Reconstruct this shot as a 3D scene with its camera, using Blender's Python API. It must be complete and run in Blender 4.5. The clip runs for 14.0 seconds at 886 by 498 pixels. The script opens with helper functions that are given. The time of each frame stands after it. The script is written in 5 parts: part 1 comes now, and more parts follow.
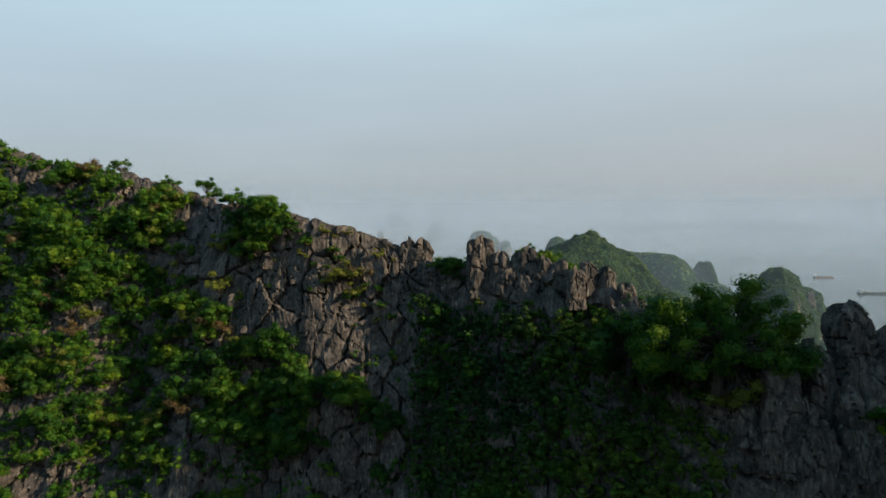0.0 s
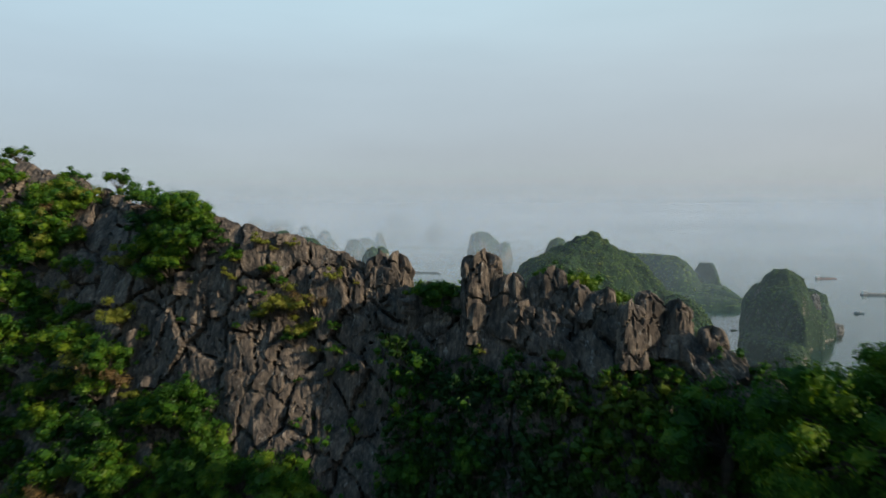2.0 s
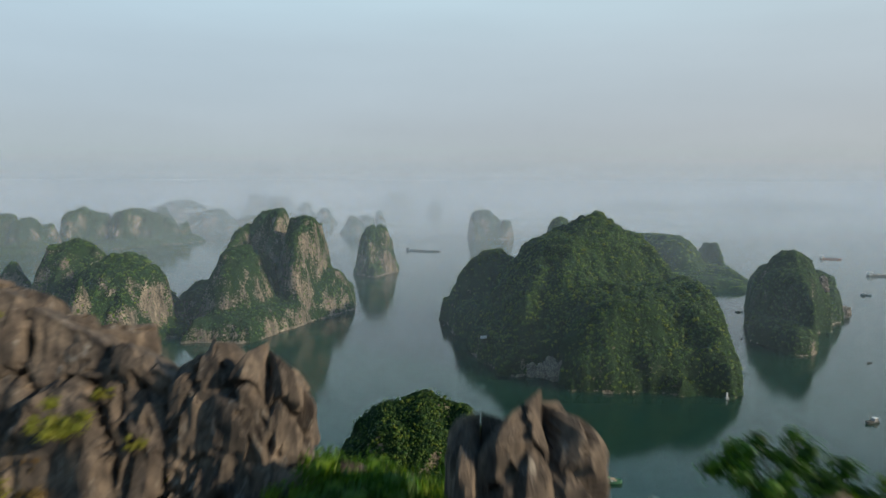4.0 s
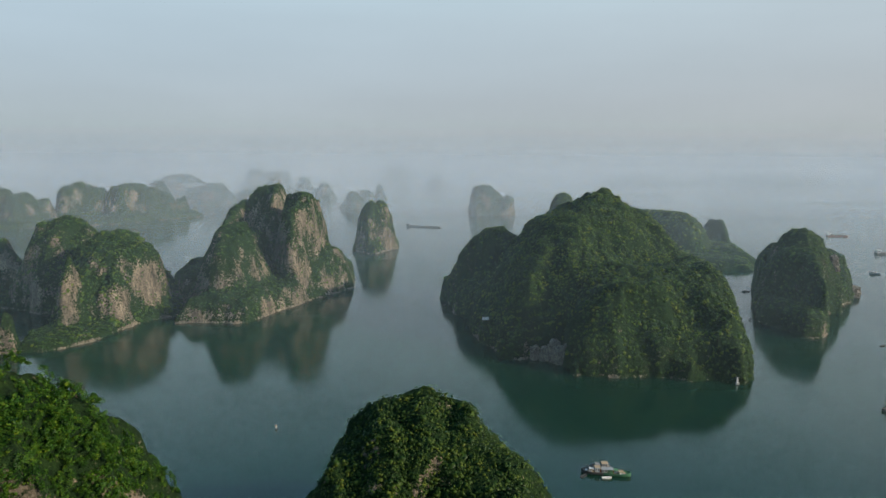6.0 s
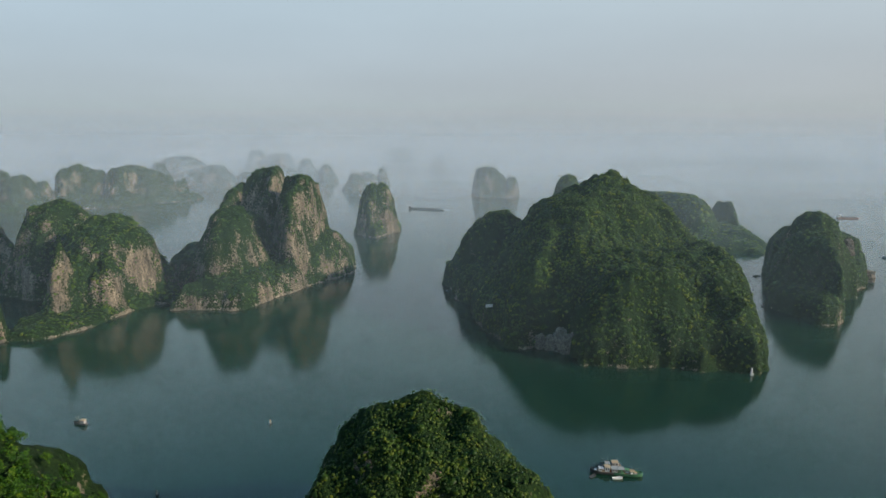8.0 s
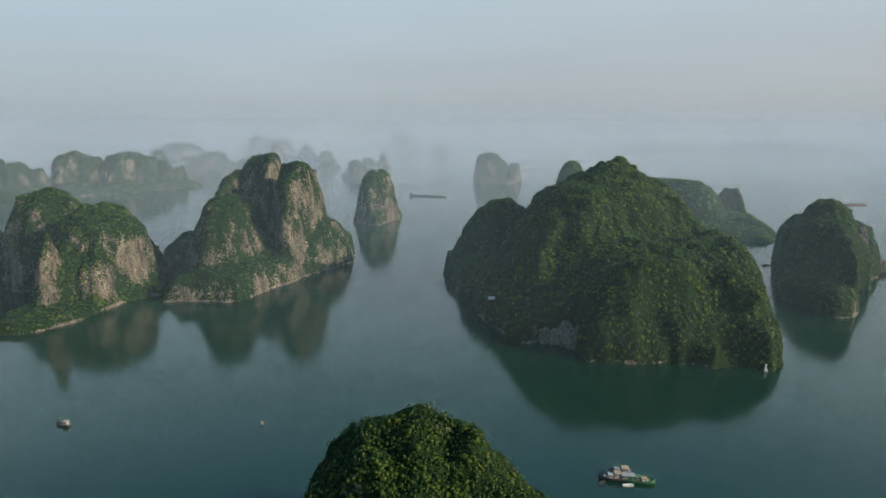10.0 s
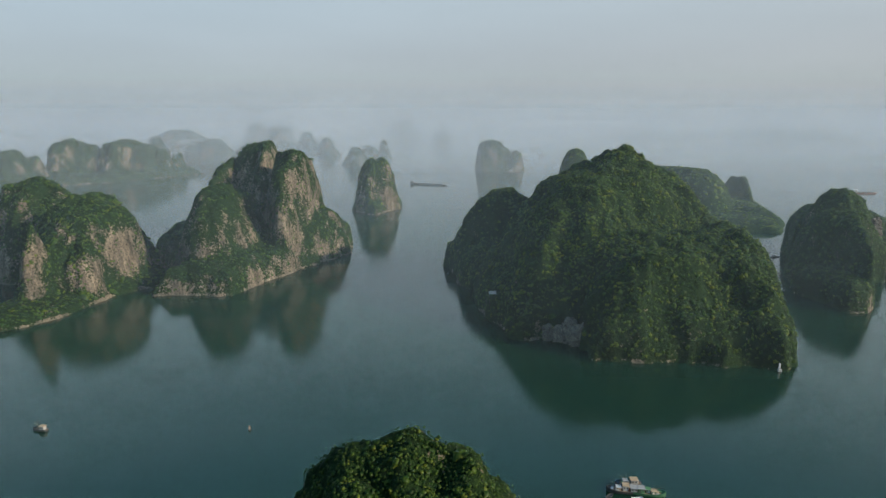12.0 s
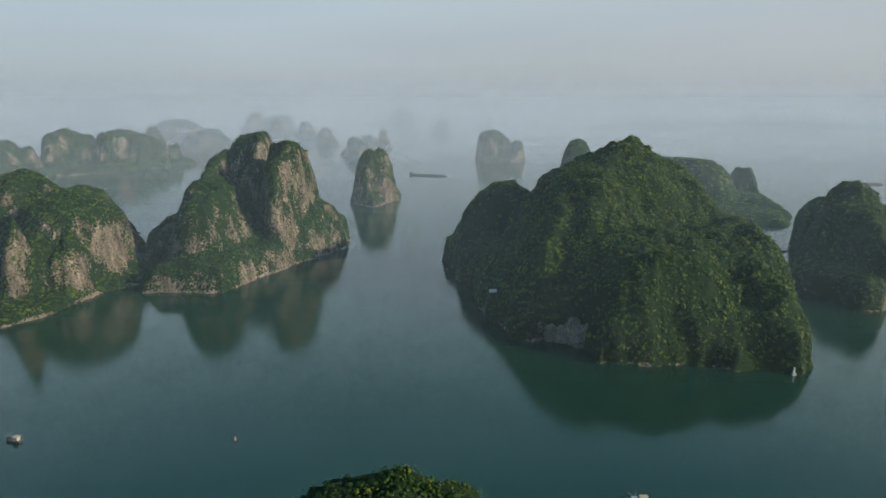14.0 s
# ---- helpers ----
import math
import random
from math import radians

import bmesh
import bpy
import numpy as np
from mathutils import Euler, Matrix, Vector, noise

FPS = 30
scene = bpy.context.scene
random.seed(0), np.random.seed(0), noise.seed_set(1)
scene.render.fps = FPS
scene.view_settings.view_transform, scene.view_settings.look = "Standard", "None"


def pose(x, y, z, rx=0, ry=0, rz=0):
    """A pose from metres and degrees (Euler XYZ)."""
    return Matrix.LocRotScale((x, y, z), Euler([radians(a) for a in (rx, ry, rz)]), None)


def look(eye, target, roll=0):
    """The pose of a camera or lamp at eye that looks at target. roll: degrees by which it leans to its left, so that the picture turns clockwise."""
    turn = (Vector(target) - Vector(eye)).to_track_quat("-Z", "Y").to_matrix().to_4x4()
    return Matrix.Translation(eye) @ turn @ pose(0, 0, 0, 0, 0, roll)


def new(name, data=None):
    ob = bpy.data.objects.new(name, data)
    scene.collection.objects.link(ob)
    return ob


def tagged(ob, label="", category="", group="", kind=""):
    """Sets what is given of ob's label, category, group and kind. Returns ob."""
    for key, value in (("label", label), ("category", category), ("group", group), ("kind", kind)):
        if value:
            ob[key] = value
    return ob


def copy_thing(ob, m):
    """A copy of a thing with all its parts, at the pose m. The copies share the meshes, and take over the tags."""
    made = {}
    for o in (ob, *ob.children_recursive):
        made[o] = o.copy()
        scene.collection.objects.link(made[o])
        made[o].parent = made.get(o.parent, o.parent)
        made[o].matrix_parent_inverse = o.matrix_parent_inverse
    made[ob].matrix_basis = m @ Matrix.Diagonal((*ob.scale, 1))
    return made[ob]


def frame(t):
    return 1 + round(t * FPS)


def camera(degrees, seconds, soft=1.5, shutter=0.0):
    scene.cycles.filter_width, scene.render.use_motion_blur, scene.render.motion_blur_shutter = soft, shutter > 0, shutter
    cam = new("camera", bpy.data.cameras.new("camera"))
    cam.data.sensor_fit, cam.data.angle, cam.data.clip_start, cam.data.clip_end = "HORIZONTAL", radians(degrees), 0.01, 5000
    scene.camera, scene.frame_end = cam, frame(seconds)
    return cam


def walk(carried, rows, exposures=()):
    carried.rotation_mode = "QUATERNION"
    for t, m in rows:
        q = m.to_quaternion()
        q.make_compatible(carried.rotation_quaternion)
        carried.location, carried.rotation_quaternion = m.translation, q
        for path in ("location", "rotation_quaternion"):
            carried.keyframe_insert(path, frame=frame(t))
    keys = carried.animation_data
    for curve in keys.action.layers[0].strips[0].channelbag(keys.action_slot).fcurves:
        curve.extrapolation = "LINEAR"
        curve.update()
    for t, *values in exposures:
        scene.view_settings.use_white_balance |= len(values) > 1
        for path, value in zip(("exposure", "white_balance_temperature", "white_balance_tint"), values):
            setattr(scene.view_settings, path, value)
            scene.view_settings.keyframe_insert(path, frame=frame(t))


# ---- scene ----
cam = camera(72.66, 14.0, shutter=0.5)
PATH = [
    (0, (3.314, 25.472, 117.126), (3.333, 35.455, 116.542), -0.07),
    (0.5, (3.384, 26.902, 117.152), (3.407, 36.885, 116.566), -0.05),
    (1, (3.504, 28.963, 117.142), (3.529, 38.946, 116.563), -0.07),
    (1.5, (3.654, 31.282, 117.159), (3.679, 41.265, 116.583), -0.06),
    (2, (3.832, 34.257, 117.206), (3.855, 44.241, 116.636), -0.10),
    (2.5, (3.996, 37.274, 117.286), (4.025, 47.256, 116.691), -0.05),
    (3, (4.219, 40.692, 117.378), (4.241, 50.667, 116.681), -0.08),
    (3.5, (4.397, 44.118, 117.485), (4.419, 54.084, 116.663), 0.10),
    (6, (4.167, 62.351, 118.985), (4.172, 72.258, 117.624), 0.30),
    (6.5, (4.388, 65.952, 119.003), (4.380, 75.847, 117.557), 0.25),
    (7, (4.663, 69.770, 118.961), (4.637, 79.653, 117.436), 0.24),
    (7.5, (4.770, 73.408, 119.114), (4.733, 83.280, 117.518), 0.21),
    (8, (5.021, 77.188, 119.149), (4.971, 87.049, 117.486), 0.17),
    (10.5, (5.948, 95.593, 119.338), (5.863, 105.402, 117.395), 0.08),
    (11, (6.484, 99.535, 119.440), (6.387, 109.333, 117.443), 0.10),
    (11.5, (6.866, 103.116, 119.406), (6.763, 112.904, 117.362), 0.06),
    (12, (7.305, 106.977, 119.510), (7.193, 116.755, 117.417), 0.04),
    (12.5, (7.488, 110.745, 119.825), (7.375, 120.514, 117.688), 0.06),
    (13, (7.698, 114.731, 119.983), (7.588, 124.489, 117.800), 0.08),
    (13.5, (8.058, 118.438, 119.988), (7.941, 128.188, 117.769), 0.03),
    (14, (8.248, 122.100, 120.298), (8.131, 131.840, 118.037), 0.03),
]
walk(cam, [(t, look(eye, target, roll)) for t, eye, target, roll in PATH])

# ---- world, sun ----
SUN_AZ, SUN_EL = radians(111.5), radians(22.0)     # azimuth clockwise from +y
world = bpy.data.worlds.new("sky")
scene.world = world
world.use_nodes = True
wn = world.node_tree.nodes
wl = world.node_tree.links
wn.clear()
w_out = wn.new("ShaderNodeOutputWorld")
w_bg = wn.new("ShaderNodeBackground")
w_bg.inputs["Strength"].default_value = 0.122
w_sky = wn.new("ShaderNodeTexSky")
w_sky.sky_type = "NISHITA"
w_sky.sun_disc = False
w_sky.sun_elevation = SUN_EL
w_sky.sun_rotation = SUN_AZ
w_sky.air_density, w_sky.dust_density, w_sky.ozone_density = 1.0, 3.0, 1.5
w_co = wn.new("ShaderNodeTexCoord")
w_sep = wn.new("ShaderNodeSeparateXYZ")
wl.new(w_co.outputs["Generated"], w_sep.inputs[0])
w_ramp = wn.new("ShaderNodeValToRGB")              # thick moist air low down, thinner pale blue above
er = w_ramp.color_ramp.elements
er[0].position, er[0].color = 0.0, (3.55, 4.05, 4.40, 1)
er[1].position, er[1].color = 1.0, (0.2, 1.15, 2.8, 1)
for pos, col in ((0.10, (3.75, 4.25, 4.72, 1)), (0.22, (4.35, 5.25, 5.85, 1)), (0.34, (4.9, 6.5, 7.3, 1)), (0.50, (1.8, 3.9, 5.6, 1))):
    e = er.new(pos)
    e.color = col
wl.new(w_sep.outputs["Z"], w_ramp.inputs[0])
w_map = wn.new("ShaderNodeMapping")
w_map.inputs["Scale"].default_value = (1.2, 1.2, 6.0)
wl.new(w_co.outputs["Generated"], w_map.inputs[0])
w_cl = wn.new("ShaderNodeTexNoise")                # faint veils of high cloud
w_cl.inputs["Scale"].default_value = 1.6
w_cl.inputs["Detail"].default_value = 5.0
wl.new(w_map.outputs[0], w_cl.inputs["Vector"])
w_clr = wn.new("ShaderNodeMapRange")
w_clr.inputs["From Min"].default_value, w_clr.inputs["From Max"].default_value = 0.3, 0.75
w_clr.inputs["To Min"].default_value, w_clr.inputs["To Max"].default_value = 0.97, 1.06
wl.new(w_cl.outputs["Fac"], w_clr.inputs["Value"])
w_mix = wn.new("ShaderNodeMix")
w_mix.data_type = "RGBA"
w_mix.inputs["Factor"].default_value = 0.82
wl.new(w_sky.outputs[0], w_mix.inputs["A"])
wl.new(w_ramp.outputs[0], w_mix.inputs["B"])
w_mul = wn.new("ShaderNodeVectorMath")
w_mul.operation = "SCALE"
wl.new(w_mix.outputs["Result"], w_mul.inputs[0])
wl.new(w_clr.outputs[0], w_mul.inputs["Scale"])
w_side = wn.new("ShaderNodeMapRange")              # the haze is a little warmer towards the sun
w_side.inputs["From Min"].default_value, w_side.inputs["From Max"].default_value = -1.0, 1.0
wl.new(w_sep.outputs["X"], w_side.inputs["Value"])
w_tint = wn.new("ShaderNodeMix")
w_tint.data_type = "RGBA"
w_tint.inputs["A"].default_value = (0.95, 1.0, 1.02, 1)
w_tint.inputs["B"].default_value = (1.05, 1.0, 0.96, 1)
wl.new(w_side.outputs[0], w_tint.inputs["Factor"])
w_warm = wn.new("ShaderNodeVectorMath")
w_warm.operation = "MULTIPLY"
wl.new(w_mul.outputs[0], w_warm.inputs[0])
wl.new(w_tint.outputs["Result"], w_warm.inputs[1])
wl.new(w_warm.outputs[0], w_bg.inputs["Color"])
wl.new(w_bg.outputs[0], w_out.inputs["Surface"])

sun_dir = Vector((math.sin(SUN_AZ) * math.cos(SUN_EL), math.cos(SUN_AZ) * math.cos(SUN_EL), math.sin(SUN_EL)))
sun = new("sun", bpy.data.lights.new("sun", "SUN"))
sun.data.energy = 5.0
sun.data.angle = radians(0.8)
sun.data.color = (1.0, 0.84, 0.62)
sun.matrix_world = look(sun_dir * 400, (0, 0, 0))
scene.view_settings.exposure = 0.0
scene.cycles.transparent_max_bounces = 32

# ---- numpy noise ----
def hashed(ix, iy, iz, seed):
    with np.errstate(over="ignore"):
        n = (ix.astype(np.uint32) * np.uint32(374761393) + iy.astype(np.uint32) * np.uint32(668265263)
             + iz.astype(np.uint32) * np.uint32(2246822519) + np.uint32(seed * 3266489917 % 4294967296))
        n = (n ^ (n >> np.uint32(13))) * np.uint32(1274126177)
        n = (n ^ (n >> np.uint32(16))) * np.uint32(2654435761)
        n = n ^ (n >> np.uint32(15))
    return n.astype(np.float64) / 4294967295.0


def vnoise(p, seed=0):
    """Value noise in 0..1 at the points p (N, 3)."""
    f0 = np.floor(p)
    i = f0.astype(np.int64)
    f = p - f0
    f = f * f * (3 - 2 * f)
    out = 0
    for dx in (0, 1):
        wx = f[:, 0] if dx else 1 - f[:, 0]
        for dy in (0, 1):
            wy = f[:, 1] if dy else 1 - f[:, 1]
            for dz in (0, 1):
                wz = f[:, 2] if dz else 1 - f[:, 2]
                out = out + wx * wy * wz * hashed(i[:, 0] + dx, i[:, 1] + dy, i[:, 2] + dz, seed)
    return out


def fbm(p, octaves=4, seed=0, gain=0.5):
    """Fractal noise, about -1..1."""
    total, amp, norm = 0, 1.0, 0.0
    q = np.array(p, dtype=float)
    for k in range(octaves):
        total = total + amp * (vnoise(q, seed + k) * 2 - 1)
        norm += amp
        amp *= gain
        q = q * 2.03 + 17.3
    return total / norm


def ridged(p, octaves=4, seed=0):
    total, amp, norm = 0, 1.0, 0.0
    q = np.array(p, dtype=float)
    for k in range(octaves):
        total = total + amp * (1 - np.abs(vnoise(q, seed + k) * 2 - 1))
        norm += amp
        amp *= 0.5
        q = q * 2.1 + 9.1
    return total / norm


def worley(p, seed=0):
    """Distances to the two nearest cell points, and a number of the nearest cell; p (N, 2)."""
    i = np.floor(p).astype(np.int64)
    f1 = np.full(len(p), 9.0)
    f2 = np.full(len(p), 9.0)
    cell = np.zeros(len(p))
    zero = np.zeros(len(p), dtype=np.int64)
    for dx in (-1, 0, 1):
        for dy in (-1, 0, 1):
            cx, cy = i[:, 0] + dx, i[:, 1] + dy
            qx = cx + hashed(cx, cy, zero, seed)
            qy = cy + hashed(cx, cy, zero + 1, seed)
            d = np.hypot(p[:, 0] - qx, p[:, 1] - qy)
            near = d < f1
            f2 = np.where(near, f1, np.minimum(f2, d))
            cell = np.where(near, hashed(cx, cy, zero + 2, seed), cell)
            f1 = np.where(near, d, f1)
    return f1, f2, cell


def sstep(a, b, x):
    t = np.clip((x - a) / (b - a), 0, 1)
    return t * t * (3 - 2 * t)


# ---- mesh helpers ----
def mesh_from(name, V, F, material, smooth=True):
    """A mesh from arrays of vertices (N, 3) and of triangles or quads (M, k)."""
    V = np.ascontiguousarray(V, dtype=np.float32)
    F = np.ascontiguousarray(F, dtype=np.int32)
    k = F.shape[1]
    me = bpy.data.meshes.new(name)
    me.vertices.add(len(V))
    me.vertices.foreach_set("co", V.ravel())
    me.loops.add(F.size)
    me.loops.foreach_set("vertex_index", F.ravel())
    me.polygons.add(len(F))
    me.polygons.foreach_set("loop_start", np.arange(0, F.size, k, dtype=np.int32))
    me.polygons.foreach_set("use_smooth", np.full(len(F), smooth))
    me.update(calc_edges=True)
    me.materials.append(material)
    return me


def grid_faces(rows, cols, wrap=False):
    """Quads of a grid of rows x cols vertices; wrap joins the last column to the first."""
    r, c = np.meshgrid(np.arange(rows - 1), np.arange(cols if wrap else cols - 1), indexing="ij")
    a = r * cols + c
    b = r * cols + (c + 1) % cols
    return np.stack([a, b, b + cols, a + cols], -1).reshape(-1, 4)


def part(name, bm, material, parent, label=""):
    me = bpy.data.meshes.new(name)
    bm.to_mesh(me)
    bm.free()
    me.materials.append(material)
    ob = new(name, me)
    ob.parent = parent
    if label:
        ob["label"] = label
    return ob


def part_me(name, me, parent, label=""):
    ob = new(name, me)
    ob.parent = parent
    if label:
        ob["label"] = label
    return ob


def box(bm, cx, cy, cz, sx, sy, sz, bevel=0.0, turn=0.0):
    m = Matrix.Translation((cx, cy, cz)) @ Matrix.Rotation(turn, 4, "Z") @ Matrix.Diagonal((sx, sy, sz, 1))
    made = bmesh.ops.create_cube(bm, size=1, matrix=m)
    if bevel:
        es = list({e for v in made["verts"] for e in v.link_edges})
        bmesh.ops.bevel(bm, geom=es, offset=bevel, segments=1, affect="EDGES")
    return bm


def rod(bm, a, b, r0, r1=None, sides=6):
    a, b = Vector(a), Vector(b)
    d = b - a
    m = Matrix.Translation((a + b) / 2) @ d.to_track_quat("Z", "Y").to_matrix().to_4x4()
    bmesh.ops.create_cone(bm, cap_ends=True, segments=sides, radius1=r0, radius2=r0 if r1 is None else r1, depth=d.length, matrix=m)
    return bm


# ---- materials ----
def shader(name):
    m = bpy.data.materials.new(name)
    m.use_nodes = True
    n, l = m.node_tree.nodes, m.node_tree.links
    return m, n, l, n["Principled BSDF"]


def noise_node(n, l, scale, detail=4.0, rough=0.55, vec=None, stretch=None):
    t = n.new("ShaderNodeTexNoise")
    t.inputs["Scale"].default_value = scale
    t.inputs["Detail"].default_value = detail
    t.inputs["Roughness"].default_value = rough
    if vec is not None:
        if stretch:
            mp = n.new("ShaderNodeMapping")
            mp.inputs["Scale"].default_value = stretch
            l.new(vec, mp.inputs[0])
            vec = mp.outputs[0]
        l.new(vec, t.inputs["Vector"])
    return t


def ramp_node(n, l, fac, stops):
    r = n.new("ShaderNodeValToRGB")
    e = r.color_ramp.elements
    e[0].position, e[0].color = stops[0][0], (*stops[0][1], 1)
    e[1].position, e[1].color = stops[-1][0], (*stops[-1][1], 1)
    for pos, col in stops[1:-1]:
        e.new(pos).color = (*col, 1)
    l.new(fac, r.inputs[0])
    return r


def mix_node(n, l, fac, a, b, blend="MIX"):
    m = n.new("ShaderNodeMix")
    m.data_type = "RGBA"
    m.blend_type = blend
    for sock, val in (("Factor", fac), ("A", a), ("B", b)):
        if isinstance(val, (int, float)):
            m.inputs[sock].default_value = val
        elif isinstance(val, tuple):
            m.inputs[sock].default_value = (*val, 1)
        else:
            l.new(val, m.inputs[sock])
    return m.outputs["Result"]


def bump_node(n, l, height, bsdf, strength, distance):
    b = n.new("ShaderNodeBump")
    b.inputs["Strength"].default_value = strength
    b.inputs["Distance"].default_value = distance
    l.new(height, b.inputs["Height"])
    l.new(b.outputs[0], bsdf.inputs["Normal"])


def limestone(name, size, dark, mid, pale):
    """Weathered limestone: size is the width in metres of its blotches; runs of stain go down the face."""
    m, n, l, p = shader(name)
    co = n.new("ShaderNodeNewGeometry").outputs["Position"]
    big = noise_node(n, l, 1 / size, 5, 0.6, co)
    runs = noise_node(n, l, 5.0 / size, 6, 0.65, co, (1, 1, 0.16))
    fine = noise_node(n, l, 14 / size, 6, 0.7, co, (1, 1, 0.45))
    c = ramp_node(n, l, big.outputs["Fac"], ((0.3, dark), (0.5, mid), (0.72, pale))).outputs[0]
    r = ramp_node(n, l, runs.outputs["Fac"], ((0.36, (0.5, 0.5, 0.53)), (0.49, (0.92, 0.9, 0.88)), (0.64, (1.45, 1.38, 1.28))))
    c = mix_node(n, l, 1.0, c, r.outputs[0], "MULTIPLY")
    g = ramp_node(n, l, fine.outputs["Fac"], ((0.34, (0.62, 0.63, 0.65)), (0.55, (1.0, 1.0, 1.0)), (0.70, (1.45, 1.42, 1.38))))
    c = mix_node(n, l, 0.8, c, g.outputs[0], "MULTIPLY")
    fleck = noise_node(n, l, 4.0 / size, 5, 0.65, co, (1, 1, 0.55))
    fm = ramp_node(n, l, fleck.outputs["Fac"], ((0.60, (0, 0, 0)), (0.69, (0.6, 0.6, 0.6))))
    c = mix_node(n, l, fm.outputs[0], c, (0.36, 0.34, 0.31))
    l.new(c, p.inputs["Base Color"])
    p.inputs["Roughness"].default_value = 0.92
    p.inputs["Specular IOR Level"].default_value = 0.2
    h = mix_node(n, l, 0.5, runs.outputs["Fac"], fine.outputs["Fac"])
    bump_node(n, l, h, p, 0.8, size * 0.15)
    return m


def foliage(name, tones, clump=9.0, through_light=0.35, spread=0.34, reach=0.45):
    """Leaves: tones is a list of colours spread over the pieces at random, with a coarser drift over the ground."""
    m, n, l, p = shader(name)
    geo = n.new("ShaderNodeNewGeometry")
    leaf = geo.outputs["Random Per Island"]
    plant_tone = n.new("ShaderNodeObjectInfo").outputs["Random"]
    drift = noise_node(n, l, 1 / clump, 3, 0.6, geo.outputs["Position"])
    dm = n.new("ShaderNodeMapRange")
    dm.inputs["From Min"].default_value, dm.inputs["From Max"].default_value = 0.3, 0.7
    dm.inputs["To Min"].default_value, dm.inputs["To Max"].default_value = -0.08, reach
    l.new(drift.outputs["Fac"], dm.inputs["Value"])
    a1 = n.new("ShaderNodeMath")
    a1.operation = "MULTIPLY_ADD"
    l.new(plant_tone, a1.inputs[0])
    a1.inputs[1].default_value = 0.28
    l.new(dm.outputs[0], a1.inputs[2])
    add = n.new("ShaderNodeMath")
    add.operation = "MULTIPLY_ADD"
    l.new(leaf, add.inputs[0])
    add.inputs[1].default_value = spread
    l.new(a1.outputs[0], add.inputs[2])
    k = len(tones) - 1
    r = ramp_node(n, l, add.outputs[0], [(i / k, t) for i, t in enumerate(tones)])
    l.new(r.outputs[0], p.inputs["Base Color"])
    p.inputs["Roughness"].default_value = 0.55
    p.inputs["Specular IOR Level"].default_value = 0.25
    tr = n.new("ShaderNodeBsdfTranslucent")
    hs = n.new("ShaderNodeHueSaturation")
    hs.inputs["Saturation"].default_value = 1.1
    hs.inputs["Value"].default_value = 1.3
    l.new(r.outputs[0], hs.inputs["Color"])
    l.new(hs.outputs[0], tr.inputs["Color"])
    ms = n.new("ShaderNodeMixShader")
    ms.inputs[0].default_value = through_light
    l.new(p.outputs[0], ms.inputs[1])
    l.new(tr.outputs[0], ms.inputs[2])
    l.new(ms.outputs[0], n["Material Output"].inputs["Surface"])
    return m


